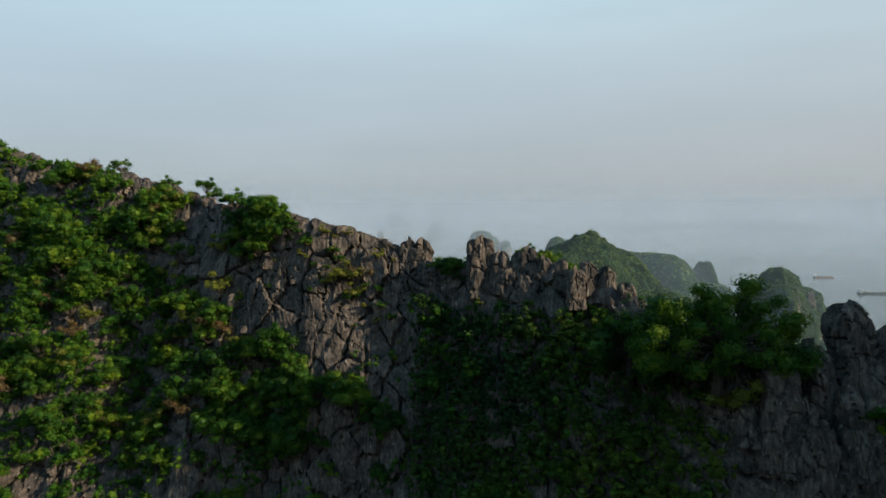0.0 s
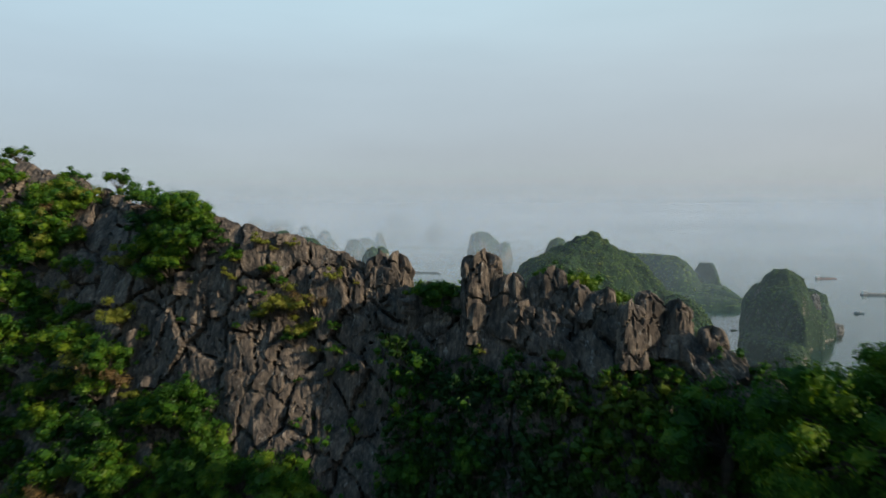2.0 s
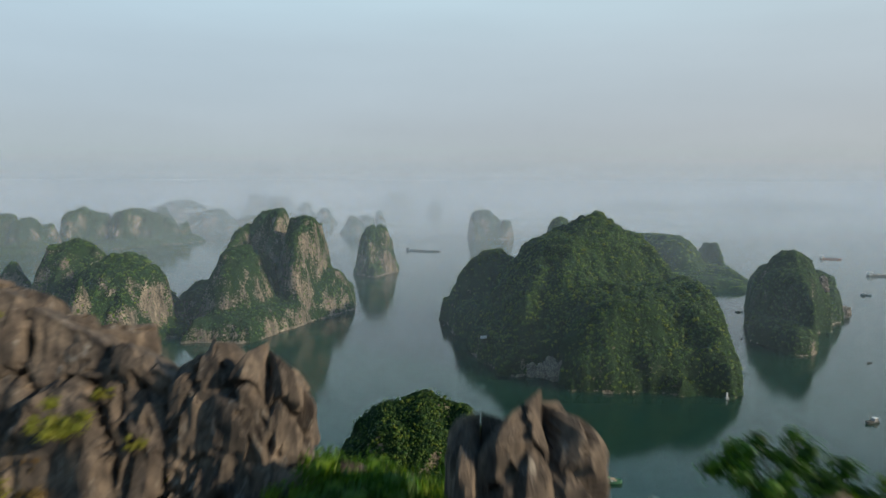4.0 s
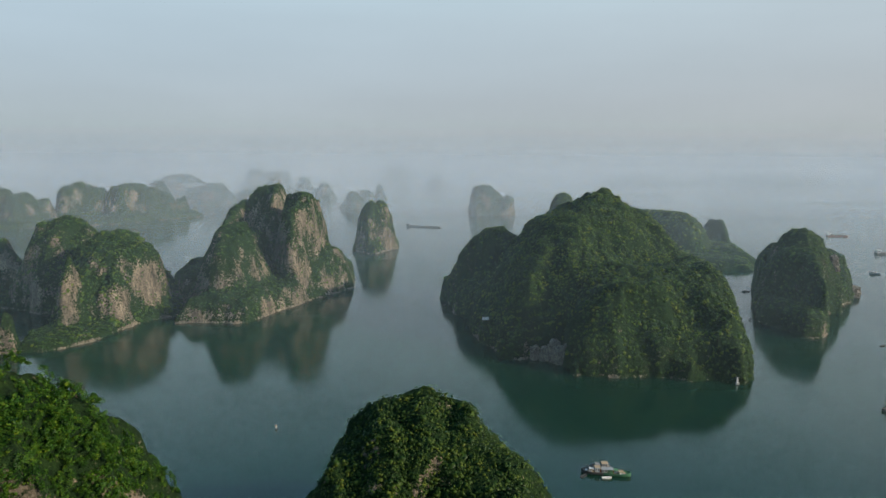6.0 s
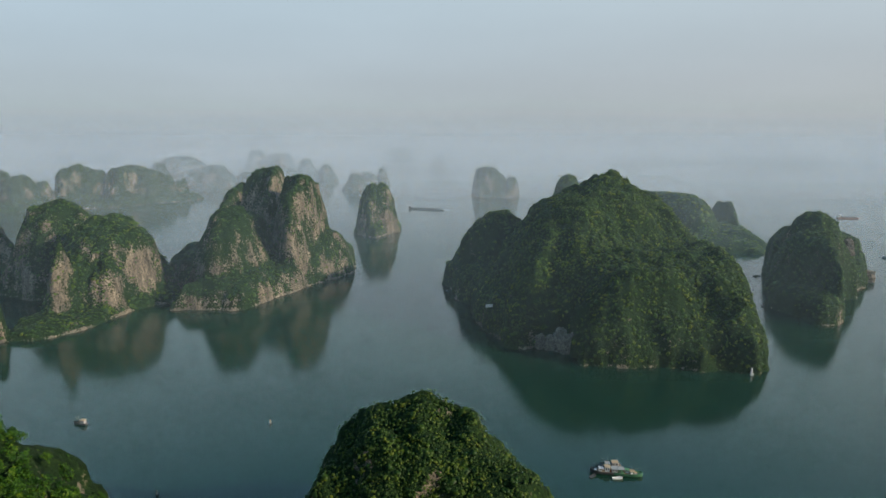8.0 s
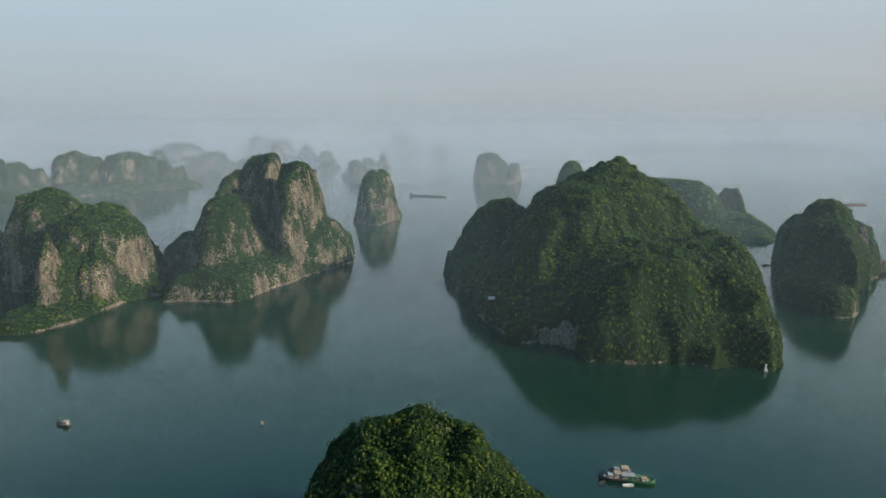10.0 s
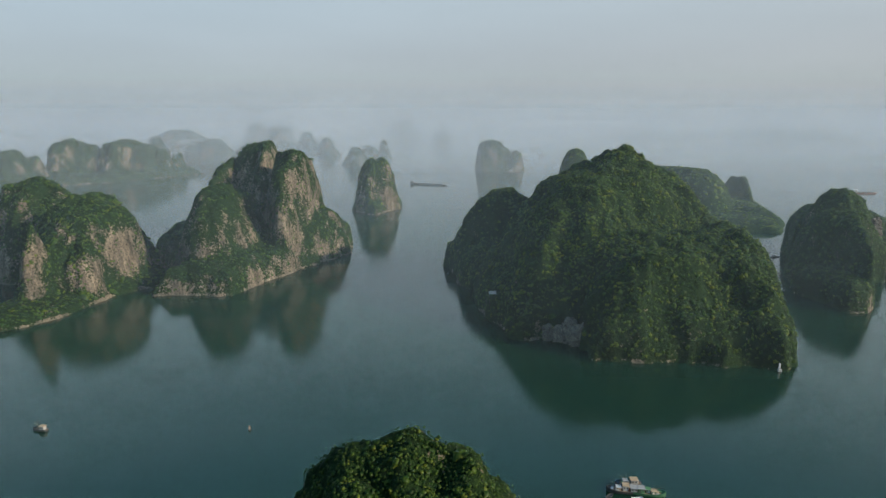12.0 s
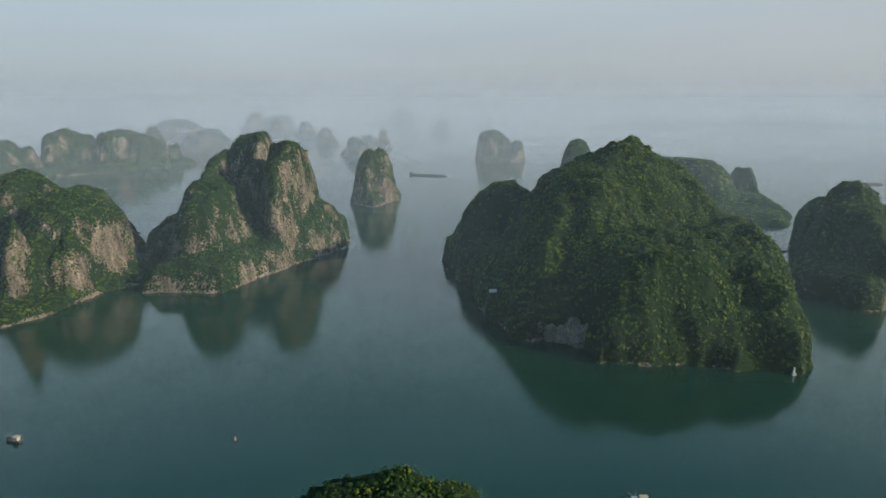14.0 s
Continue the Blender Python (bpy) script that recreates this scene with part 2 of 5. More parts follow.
def karst(name, bare, size=1.0, tone=1.0):
    """The skin of an island: low scrub on ledges, bare stained limestone on the steep faces; bare is how much shows."""
    m, n, l, p = shader(name)
    geo = n.new("ShaderNodeNewGeometry")
    co = geo.outputs["Position"]
    blot = noise_node(n, l, 0.06 / size, 5, 0.6, co, (1, 1, 0.6))
    runs = noise_node(n, l, 0.22 / size, 6, 0.65, co, (1, 1, 0.2))
    fine = noise_node(n, l, 0.7 / size, 6, 0.7, co)
    rock = ramp_node(n, l, runs.outputs["Fac"], [(q, tuple(c * tone for c in col)) for q, col in ((0.28, (0.05, 0.047, 0.042)), (0.42, (0.125, 0.112, 0.093)), (0.56, (0.215, 0.185, 0.148)), (0.72, (0.36, 0.31, 0.245)))]).outputs[0]
    green = ramp_node(n, l, fine.outputs["Fac"], ((0.3, (0.005, 0.014, 0.006)), (0.55, (0.014, 0.036, 0.010)), (0.75, (0.036, 0.064, 0.013)))).outputs[0]
    sep = n.new("ShaderNodeSeparateXYZ")
    l.new(geo.outputs["Normal"], sep.inputs[0])
    steep = n.new("ShaderNodeMapRange")
    steep.inputs["From Min"].default_value, steep.inputs["From Max"].default_value = 0.62, 0.16
    steep.inputs["To Max"].default_value = 0.8
    l.new(sep.outputs["Z"], steep.inputs["Value"])
    s = n.new("ShaderNodeMath")
    s.operation = "MULTIPLY_ADD"
    l.new(blot.outputs["Fac"], s.inputs[0])
    s.inputs[1].default_value = 3.0
    l.new(steep.outputs[0], s.inputs[2])
    s2 = n.new("ShaderNodeMath")
    s2.operation = "MULTIPLY_ADD"
    l.new(fine.outputs["Fac"], s2.inputs[0])
    s2.inputs[1].default_value = 2.4
    l.new(s.outputs[0], s2.inputs[2])
    sp = n.new("ShaderNodeSeparateXYZ")
    l.new(co, sp.inputs[0])
    low = n.new("ShaderNodeMapRange")                 # bare band that the tide washes
    low.inputs["From Min"].default_value, low.inputs["From Max"].default_value = 2.6, 1.0
    low.inputs["To Max"].default_value = 0.5
    l.new(sp.outputs["Z"], low.inputs["Value"])
    s3 = n.new("ShaderNodeMath")
    s3.operation = "ADD"
    l.new(s2.outputs[0], s3.inputs[0])
    l.new(low.outputs[0], s3.inputs[1])
    cut = n.new("ShaderNodeMapRange")
    cut.inputs["From Min"].default_value, cut.inputs["From Max"].default_value = 3.95 - bare, 4.12 - bare
    l.new(s3.outputs[0], cut.inputs["Value"])
    chips = ramp_node(n, l, fine.outputs["Fac"], ((0.34, (0.3, 0.31, 0.33)), (0.5, (0.85, 0.84, 0.82)), (0.7, (1.35, 1.3, 1.22))))
    rock = mix_node(n, l, 0.9, rock, chips.outputs[0], "MULTIPLY")
    l.new(mix_node(n, l, cut.outputs[0], green, rock), p.inputs["Base Color"])
    p.inputs["Roughness"].default_value = 0.95
    p.inputs["Specular IOR Level"].default_value = 0.15
    bump_node(n, l, mix_node(n, l, 0.5, runs.outputs["Fac"], fine.outputs["Fac"]), p, 1.0, 2.5 * size)
    return m


def painted(name, colour, rough=0.6, metal=0.0, wear=0.35, scale=1.5):
    m, n, l, p = shader(name)
    co = n.new("ShaderNodeNewGeometry").outputs["Position"]
    a = noise_node(n, l, scale, 5, 0.65, co)
    dark = tuple(c * (1 - wear) for c in colour)
    r = ramp_node(n, l, a.outputs["Fac"], ((0.32, dark), (0.6, colour)))
    l.new(r.outputs[0], p.inputs["Base Color"])
    p.inputs["Roughness"].default_value = rough
    p.inputs["Metallic"].default_value = metal
    bump_node(n, l, a.outputs["Fac"], p, 0.2, 0.02)
    return m


def sea():
    m, n, l, p = shader("sea_water")
    co = n.new("ShaderNodeNewGeometry").outputs["Position"]
    silt = noise_node(n, l, 0.006, 4, 0.5, co)
    c = ramp_node(n, l, silt.outputs["Fac"], ((0.35, (0.006, 0.031, 0.021)), (0.65, (0.011, 0.040, 0.027))))
    l.new(c.outputs[0], p.inputs["Base Color"])
    p.inputs["IOR"].default_value = 1.5
    patch = noise_node(n, l, 0.012, 4, 0.6, co, (1, 0.4, 1))
    rr = n.new("ShaderNodeMapRange")
    rr.inputs["From Min"].default_value, rr.inputs["From Max"].default_value = 0.1, 0.9
    rr.inputs["To Min"].default_value, rr.inputs["To Max"].default_value = 0.09, 0.15
    l.new(patch.outputs["Fac"], rr.inputs["Value"])
    l.new(rr.outputs[0], p.inputs["Roughness"])
    r1 = noise_node(n, l, 0.45, 3, 0.6, co, (0.6, 1.4, 1))
    r2 = noise_node(n, l, 0.09, 2, 0.5, co, (0.6, 1.4, 1))
    h = mix_node(n, l, 0.4, r1.outputs["Fac"], r2.outputs["Fac"])
    bump_node(n, l, h, p, 0.16, 0.06)
    return m


def mist(name, thick, top, colour=(0.66, 0.765, 0.835)):
    """Thin moist air: lets most light through, thins out towards its top."""
    m, n, l, p = shader(name)
    n.remove(p)
    co = n.new("ShaderNodeNewGeometry").outputs["Position"]
    sp = n.new("ShaderNodeSeparateXYZ")
    l.new(co, sp.inputs[0])
    up = n.new("ShaderNodeMapRange")
    up.interpolation_type = "SMOOTHSTEP"
    up.inputs["From Min"].default_value, up.inputs["From Max"].default_value = top * 0.15, top
    up.inputs["To Min"].default_value, up.inputs["To Max"].default_value = thick, 0.0
    l.new(sp.outputs["Z"], up.inputs["Value"])
    wisp = noise_node(n, l, 0.0022, 4, 0.5, co, (1, 1, 3))
    wm = n.new("ShaderNodeMapRange")
    wm.inputs["From Min"].default_value, wm.inputs["From Max"].default_value = 0.3, 0.7
    wm.inputs["To Min"].default_value, wm.inputs["To Max"].default_value = 0.97, 1.03
    l.new(wisp.outputs["Fac"], wm.inputs["Value"])
    foot = n.new("ShaderNodeMapRange")                # gathers slowly above the water
    foot.interpolation_type = "SMOOTHSTEP"
    foot.inputs["From Min"].default_value, foot.inputs["From Max"].default_value = (0.0, 25.0) if thick < 0.04 else (-20.0, -10.0)
    l.new(sp.outputs["Z"], foot.inputs["Value"])
    base = n.new("ShaderNodeMath")
    base.operation = "MULTIPLY"
    l.new(up.outputs[0], base.inputs[0])
    l.new(foot.outputs[0], base.inputs[1])
    mul = n.new("ShaderNodeMath")
    mul.operation = "MULTIPLY"
    l.new(base.outputs[0], mul.inputs[0])
    l.new(wm.outputs[0], mul.inputs[1])
    d = n.new("ShaderNodeBsdfDiffuse")
    d.inputs["Color"].default_value = (*colour, 1)
    t = n.new("ShaderNodeBsdfTranslucent")
    t.inputs["Color"].default_value = (*colour, 1)
    half = n.new("ShaderNodeMixShader")
    l.new(d.outputs[0], half.inputs[1])
    l.new(t.outputs[0], half.inputs[2])
    clear = n.new("ShaderNodeBsdfTransparent")
    ms = n.new("ShaderNodeMixShader")
    l.new(mul.outputs[0], ms.inputs[0])
    l.new(clear.outputs[0], ms.inputs[1])
    l.new(half.outputs[0], ms.inputs[2])
    l.new(ms.outputs[0], n["Material Output"].inputs["Surface"])
    return m


M_ROCK = limestone("limestone_ridge", 0.62, (0.05, 0.046, 0.043), (0.113, 0.095, 0.081), (0.205, 0.172, 0.142))
M_ISLE = karst("karst_scrub", 0.2)
M_ISLE_BARE = karst("karst_bare", 0.68)
M_CRAG = karst("karst_crag", 0.6, 1.8, 0.85)
M_LEAF = foliage("shrub_leaves", [(0.004, 0.023, 0.004), (0.014, 0.058, 0.006), (0.047, 0.122, 0.008), (0.15, 0.215, 0.013)], 1.0, 0.3, 0.34, 0.6)
M_SCRUB = foliage("islet_scrub", [(0.003, 0.013, 0.004), (0.012, 0.040, 0.005), (0.042, 0.08, 0.008), (0.12, 0.14, 0.012)], 2.8, 0.12, 0.14, 0.75)
M_LEAF_Y = foliage("yellow_leaves", [(0.09, 0.12, 0.02), (0.18, 0.2, 0.03), (0.26, 0.23, 0.05)])
M_LEAF_B = foliage("brown_leaves", [(0.07, 0.06, 0.025), (0.13, 0.085, 0.035), (0.16, 0.14, 0.05)])
M_WOOD = painted("branch_bark", (0.075, 0.06, 0.045), 0.9, 0, 0.5, 6)
M_CROWN = foliage("forest_crowns", [(0.008, 0.027, 0.011), (0.018, 0.054, 0.012), (0.052, 0.1, 0.012), (0.14, 0.165, 0.014)], 6.0, 0.3, 0.06, 0.72)
M_SEA = sea()

# ---- water ----
V = np.array([(x, y, 0.0) for y in (-900, 0, 300, 900, 2000, 24000) for x in (-20000, -1500, -300, 300, 1500, 20000)])
water = new("water", mesh_from("water", V, grid_faces(6, 6), M_SEA))
tagged(water, "calm grey-green sea water with faint ripples", "water", kind="structure")

# ---- islands ----
def poly_inside(x, y, poly):
    """Signed distance to a closed outline, positive inside."""
    d = np.full(x.shape, 1e9)
    inside = np.zeros(x.shape, dtype=bool)
    for (x0, y0), (x1, y1) in zip(poly, poly[1:] + poly[:1]):
        ex, ey = x1 - x0, y1 - y0
        t = np.clip(((x - x0) * ex + (y - y0) * ey) / (ex * ex + ey * ey), 0, 1)
        d = np.minimum(d, np.hypot(x - x0 - t * ex, y - y0 - t * ey))
        if y0 != y1:
            hit = ((y0 > y) != (y1 > y)) & (x < ex * (y - y0) / ey + x0)
            inside ^= hit
    return np.where(inside, d, -d)


def karst_land(outline, peaks, step, seed, wall=11.0, rough=1.0, foot=14.0):
    """Vertices and quads of an island. outline: its waterline; peaks: x, y, height, radius across, radius along, squareness."""
    xs = [p[0] for p in outline]
    ys = [p[1] for p in outline]
    gx = np.arange(min(xs) - 12, max(xs) + 12 + step, step)
    gy = np.arange(min(ys) - 12, max(ys) + 12 + step, step)
    X, Y = np.meshgrid(gx, gy)
    x, y = X.ravel(), Y.ravel()
    p3 = np.stack([x / 26, y / 26, np.zeros_like(x)], -1)
    wx = x + 8.5 * rough * fbm(p3, 5, seed, 0.6)
    wy = y + 8.5 * rough * fbm(p3 + 50, 5, seed + 7, 0.6)
    d = poly_inside(wx, wy, outline) + 1.8 * fbm(p3 * 3.2, 3, seed + 3)
    tops = []
    for px, py, h, rx, ry, e in peaks:
        rho = np.hypot((wx - px) / rx, (wy - py) / ry)
        tops.append(h * np.clip(1 - rho ** e, 0, None))
    H = np.sum([t ** 7 for t in tops], axis=0) ** (1 / 7)
    H = (H ** 4 + foot ** 4) ** 0.25
    H = H + 0.5 + rough * (9.0 * (ridged(p3 * 1.1, 4, seed + 11) - 0.62) + 2.4 * fbm(p3 * 5, 4, seed + 5)) * np.clip(H / 30, 0.15, 1)
    z = H * (1 - np.exp(-np.clip(d, 0, None) / wall)) + np.clip(d, -4, 0.6)
    q = np.stack([x / 9, y / 9, z / 22], -1)
    q2 = np.stack([x / 3.2, y / 3.2, z / 9], -1)
    amp = rough * np.clip(z / 10, 0, 1)
    x = x + amp * (2.2 * fbm(q, 3, seed + 21) + 0.9 * fbm(q2, 2, seed + 25))
    y = y + amp * (2.2 * fbm(q + 31, 3, seed + 22) + 0.9 * fbm(q2 + 9, 2, seed + 26))
    V = np.stack([x, y, z], -1)
    F = grid_faces(len(gy), len(gx))
    keep = z[F].max(1) > -1.5
    F = F[keep]
    used = np.unique(F)
    remap = np.zeros(len(V), dtype=np.int64)
    remap[used] = np.arange(len(used))
    return V[used], remap[F]


def face_data(V, F):
    a, b, c, d = (V[F[:, k]] for k in range(4))
    nrm = np.cross(c - a, d - b)
    area = np.linalg.norm(nrm, axis=1)
    nrm = nrm / np.maximum(area, 1e-9)[:, None]
    return (a + b + c + d) / 4, nrm, area / 2


def tuft_template(rng, leaves, leaf, flat=0.6, hang=-0.1):
    """A unit crown: small four-cornered sprays of leaves lying on a lumpy dome."""
    lumps = rng.normal(size=(5, 3))
    lumps /= np.linalg.norm(lumps, axis=1)[:, None]
    dirs = rng.normal(size=(leaves, 3))
    dirs[:, 2] = np.abs(dirs[:, 2]) + hang
    dirs /= np.linalg.norm(dirs, axis=1)[:, None]
    bulge = 0.72 + 0.3 * np.clip((dirs @ lumps.T).max(1), 0, 1)
    r = bulge * rng.uniform(0.72, 1.08, leaves)
    c = dirs * r[:, None] * np.array([1, 1, flat])
    nrm = dirs + rng.normal(size=(leaves, 3)) * 0.45
    nrm /= np.linalg.norm(nrm, axis=1)[:, None]
    t = np.cross(nrm, rng.normal(size=(leaves, 3)))
    t /= np.linalg.norm(t, axis=1)[:, None]
    b = np.cross(nrm, t)
    s = leaf * rng.uniform(0.6, 1.3, leaves)[:, None]
    k = rng.uniform(0.45, 0.8, leaves)[:, None]
    return np.stack([c - t * s, c - b * s * k + nrm * s * 0.15, c + t * s, c + b * s * k + nrm * s * 0.15], 1).reshape(-1, 3)


def clump_core(rng, segs=8, rings=3, flat=0.75, low=-0.3, jag=0.2):
    """A jagged lump of foliage in one piece: vertices and quads."""
    el = np.linspace(low, 1.45, rings + 1)
    az = np.linspace(0, 2 * math.pi, segs, endpoint=False)
    A, E = np.meshgrid(az, el)
    A = A.ravel() + rng.uniform(-0.3, 0.3, A.size)
    E = E.ravel() + rng.uniform(-0.16, 0.16, E.size)
    lumps = rng.normal(size=(4, 3))
    lumps /= np.linalg.norm(lumps, axis=1)[:, None]
    d = np.stack([np.cos(A) * np.cos(E), np.sin(A) * np.cos(E), np.sin(E)], -1)
    r = 0.7 + 0.28 * np.clip((d @ lumps.T).max(1), 0, 1) + jag * rng.uniform(-1, 1, A.size)
    return d * r[:, None] * np.array([1, 1, flat]), grid_faces(rings + 1, segs, True)


def leafy(core, cards):
    """A clump core with loose sprays of leaves about it."""
    return np.concatenate([core[0], cards]), np.concatenate([core[1], len(core[0]) + np.arange(len(cards)).reshape(-1, 4)])


def scatter(templates, P, R, rng, axes=None):
    """Vertices and quads of the templates set at the places P, with the radii R (N,) or (N, 3)."""
    R = R[:, None] * np.ones((1, 3)) if R.ndim == 1 else R
    pick = rng.integers(len(templates), size=len(P))
    turn = rng.uniform(0, 2 * math.pi, len(P))
    out, faces, base = [], [], 0
    for k, (T, TF) in enumerate(templates):
        sel = np.nonzero(pick == k)[0]
        if not len(sel):
            continue
        c, s = np.cos(turn[sel])[:, None], np.sin(turn[sel])[:, None]
        x = T[None, :, 0] * c - T[None, :, 1] * s
        y = T[None, :, 0] * s + T[None, :, 1] * c
        z = np.broadcast_to(T[None, :, 2], x.shape)
        q = np.stack([x, y, z], -1) * R[sel][:, None, :]
        if axes is not None:                              # lean each one to its own axis
            w = axes[sel]
            u = np.cross(np.array([0.0, 1.0, 0.0]), w)
            u /= np.maximum(np.linalg.norm(u, axis=1), 1e-6)[:, None]
            v = np.cross(w, u)
            q = q[..., :1] * u[:, None] + q[..., 1:2] * v[:, None] + q[..., 2:] * w[:, None]
        out.append((q + P[sel][:, None, :]).reshape(-1, 3))
        faces.append((TF[None] + base + (np.arange(len(sel)) * len(T))[:, None, None]).reshape(-1, 4))
        base += len(sel) * len(T)
    return np.concatenate(out), np.concatenate(faces)


def leaf_cloud(rng, clumps, leaves, size, spread, leaf_bias=0.8, core=(6, 3), fill=0.66):
    """Single leaves, each a folded blade, round a few clump centres. Returns vertices, quads and the clump centres."""
    cen = rng.normal(size=(clumps, 3)) * np.array([0.5, 0.5, 0.34]) * spread
    cen *= np.minimum(1, 0.78 * spread / np.maximum(np.linalg.norm(cen, axis=1), 1e-6))[:, None]
    cen[:, 2] = np.abs(cen[:, 2]) + 0.4 * spread
    rad = spread * rng.uniform(0.18, 0.38, clumps)
    who = rng.integers(clumps, size=leaves)
    dirs = rng.normal(size=(leaves, 3))
    dirs /= np.linalg.norm(dirs, axis=1)[:, None]
    c = cen[who] + dirs * (rad[who] * rng.uniform(0.45, 1.15, leaves) ** 0.6)[:, None] * np.array([1, 1, 0.75])
    nrm = dirs * leaf_bias + rng.normal(size=(leaves, 3)) * 0.45 + np.array([0, 0, 0.35])
    nrm /= np.linalg.norm(nrm, axis=1)[:, None]
    t = np.cross(nrm, rng.normal(size=(leaves, 3)))
    t /= np.linalg.norm(t, axis=1)[:, None]
    b = np.cross(nrm, t)
    s = size * rng.uniform(0.6, 1.35, leaves)[:, None]
    V = np.stack([c - t * s, c - b * s * 0.42 + nrm * s * 0.2, c + t * s - nrm * s * 0.2, c + b * s * 0.42 + nrm * s * 0.2], 1).reshape(-1, 3)
    F = np.arange(len(V)).reshape(-1, 4)
    for q, r in zip(cen, rad):                       # the dense inside of each clump
        K, KF = clump_core(rng, *core, 0.8, -1.0, 0.2)
        F = np.concatenate([F, KF + len(V)])
        V = np.concatenate([V, q + K * r * fill])
    return V, F, cen


rng_far = np.random.default_rng(5)
CROWNS = [leafy(clump_core(rng_far, 5, 2, 0.8, -0.2, 0.4), tuft_template(rng_far, 3, 0.26, 0.8)) for _ in range(16)]
BUSHES = [leaf_cloud(rng_far, 12, 430, 0.07, 0.85, core=(5, 2), fill=0.5)[:2] for _ in range(8)]


def clothe(V, F, count, size, seed, bare=0.0, templates=CROWNS, focus=None):
    """Tree crowns over an island's faces, sparse on the steepest ones and in bare patches."""
    rng = np.random.default_rng(seed)
    c, nrm, area = face_data(V, F)
    flip = np.where(nrm[:, 2:] < 0, -1, 1)
    nrm = nrm * flip
    streak = c * np.array([1, 1, 0.45])                   # growth follows ledges and gullies down the face
    patch = fbm(streak / 22, 3, seed + 40) + 0.7 * fbm(streak / 6, 3, seed + 41)
    w = area * sstep(0.02 + bare, 0.42 + bare, nrm[:, 2] + 0.8 * patch + 0.12) * (c[:, 2] > 1.6 + 2.6 * vnoise(c / 9, seed + 43))
    w = w * np.where(nrm[:, 1] > 0.35, 0.1, 1.0)
    if focus:
        w = w * (0.006 + np.exp(-((c[:, 0] - focus[0]) ** 2 + (c[:, 1] - focus[1]) ** 2) / focus[2] ** 2))
    pick = rng.choice(len(c), size=count, p=w / w.sum())
    P = c[pick] + rng.normal(size=(count, 3)) * 0.5
    R = size * rng.lognormal(0, 0.24 if templates is BUSHES else 0.38, count)
    R = R * (0.5 + 0.5 * np.clip(nrm[pick, 2] * 1.4, 0, 1))
    P = P - nrm[pick] * (R * (0.0 if templates is BUSHES else 0.28))[:, None]
    P[:, 2] -= R * (0.2 if templates is BUSHES else 0.1)
    lean = nrm[pick] + np.array([0, 0, 0.15]) + 0.12 * rng.normal(size=(count, 3))
    lean /= np.linalg.norm(lean, axis=1)[:, None]
    return scatter(templates, P, R[:, None] * rng.uniform(0.65, 1.35, (count, 3)) * (np.array([1.1, 1.1, 0.85]) if templates is BUSHES else np.array([1.35, 1.35, 0.72])), rng, lean)


def island(name, label, outline, peaks, step, seed, crowns, size, bare=0.0, wall=11.0, rough=1.0, material=M_ISLE, templates=CROWNS, leaves=M_CROWN, foot=14.0, focus=None, bushes=None):
    V, F = karst_land(outline, peaks, step, seed, wall, rough, foot)
    thing = new(name)
    tagged(thing, label, "island", "karst islands")
    part_me("rock", mesh_from("rock", V, F, material), thing)
    CV, CF = clothe(V, F, crowns, size, seed, bare, templates, focus)
    if bushes:                                            # rounded bushes that stand out of the low scrub
        LV, LF = clothe(V, F, bushes[0], bushes[1], seed + 3, bare - 0.2, BUSHES, focus)
        CV, CF = np.concatenate([CV, LV]), np.concatenate([CF, LF + len(CV)])
    woods = part_me("forest_cover", mesh_from("forest_cover", CV, CF, leaves, True), thing, "dense green scrub forest")
    woods["kind"] = "stuff"
    return thing


# the great wooded island
great_isle = island("karst_island", "great dome of limestone wholly grown over with green forest",
       [(2, 621), (19, 545), (29, 476), (42, 426), (78, 425), (77, 395), (146, 386), (169, 378), (190, 402), (192, 443), (199, 524), (200, 589), (160, 647), (93, 632), (17, 629)],
       [(128, 524, 97.6, 61, 73, 1.6), (90, 547, 69.0, 39, 87, 2.6), (107, 554, 77.9, 42, 70, 1.6), (155, 530, 79.8, 52, 70, 1.9), (50, 589, 63.1, 40, 31, 2.3), (38, 619, 47.2, 26, 40, 1.8),
        (184, 485, 52.0, 24, 108, 3.0), (99, 515, 84.6, 72, 79, 2.3), (83, 480, 70.4, 47, 43, 2.5), (188, 458, 40.2, 8, 52, 3.5), (118, 455, 52.0, 60, 66, 3.2), (165, 450, 50.0, 36, 60, 3.4),
        (75, 475, 48.0, 44, 60, 3.2)],
       1.7, 11, 35000, 0.62, wall=4.0, rough=1.35, foot=22.0)
# the round head that shows behind it
island("karst_stack", "round wooded limestone head behind a great island",
       [(142, 940), (150, 912), (177, 902), (204, 912), (212, 940), (202, 965), (177, 974), (152, 965)],
       [(177, 937, 80, 27, 30, 3.4)], 1.8, 47, 1500, 0.9, 0.0, 4.0, 0.5)
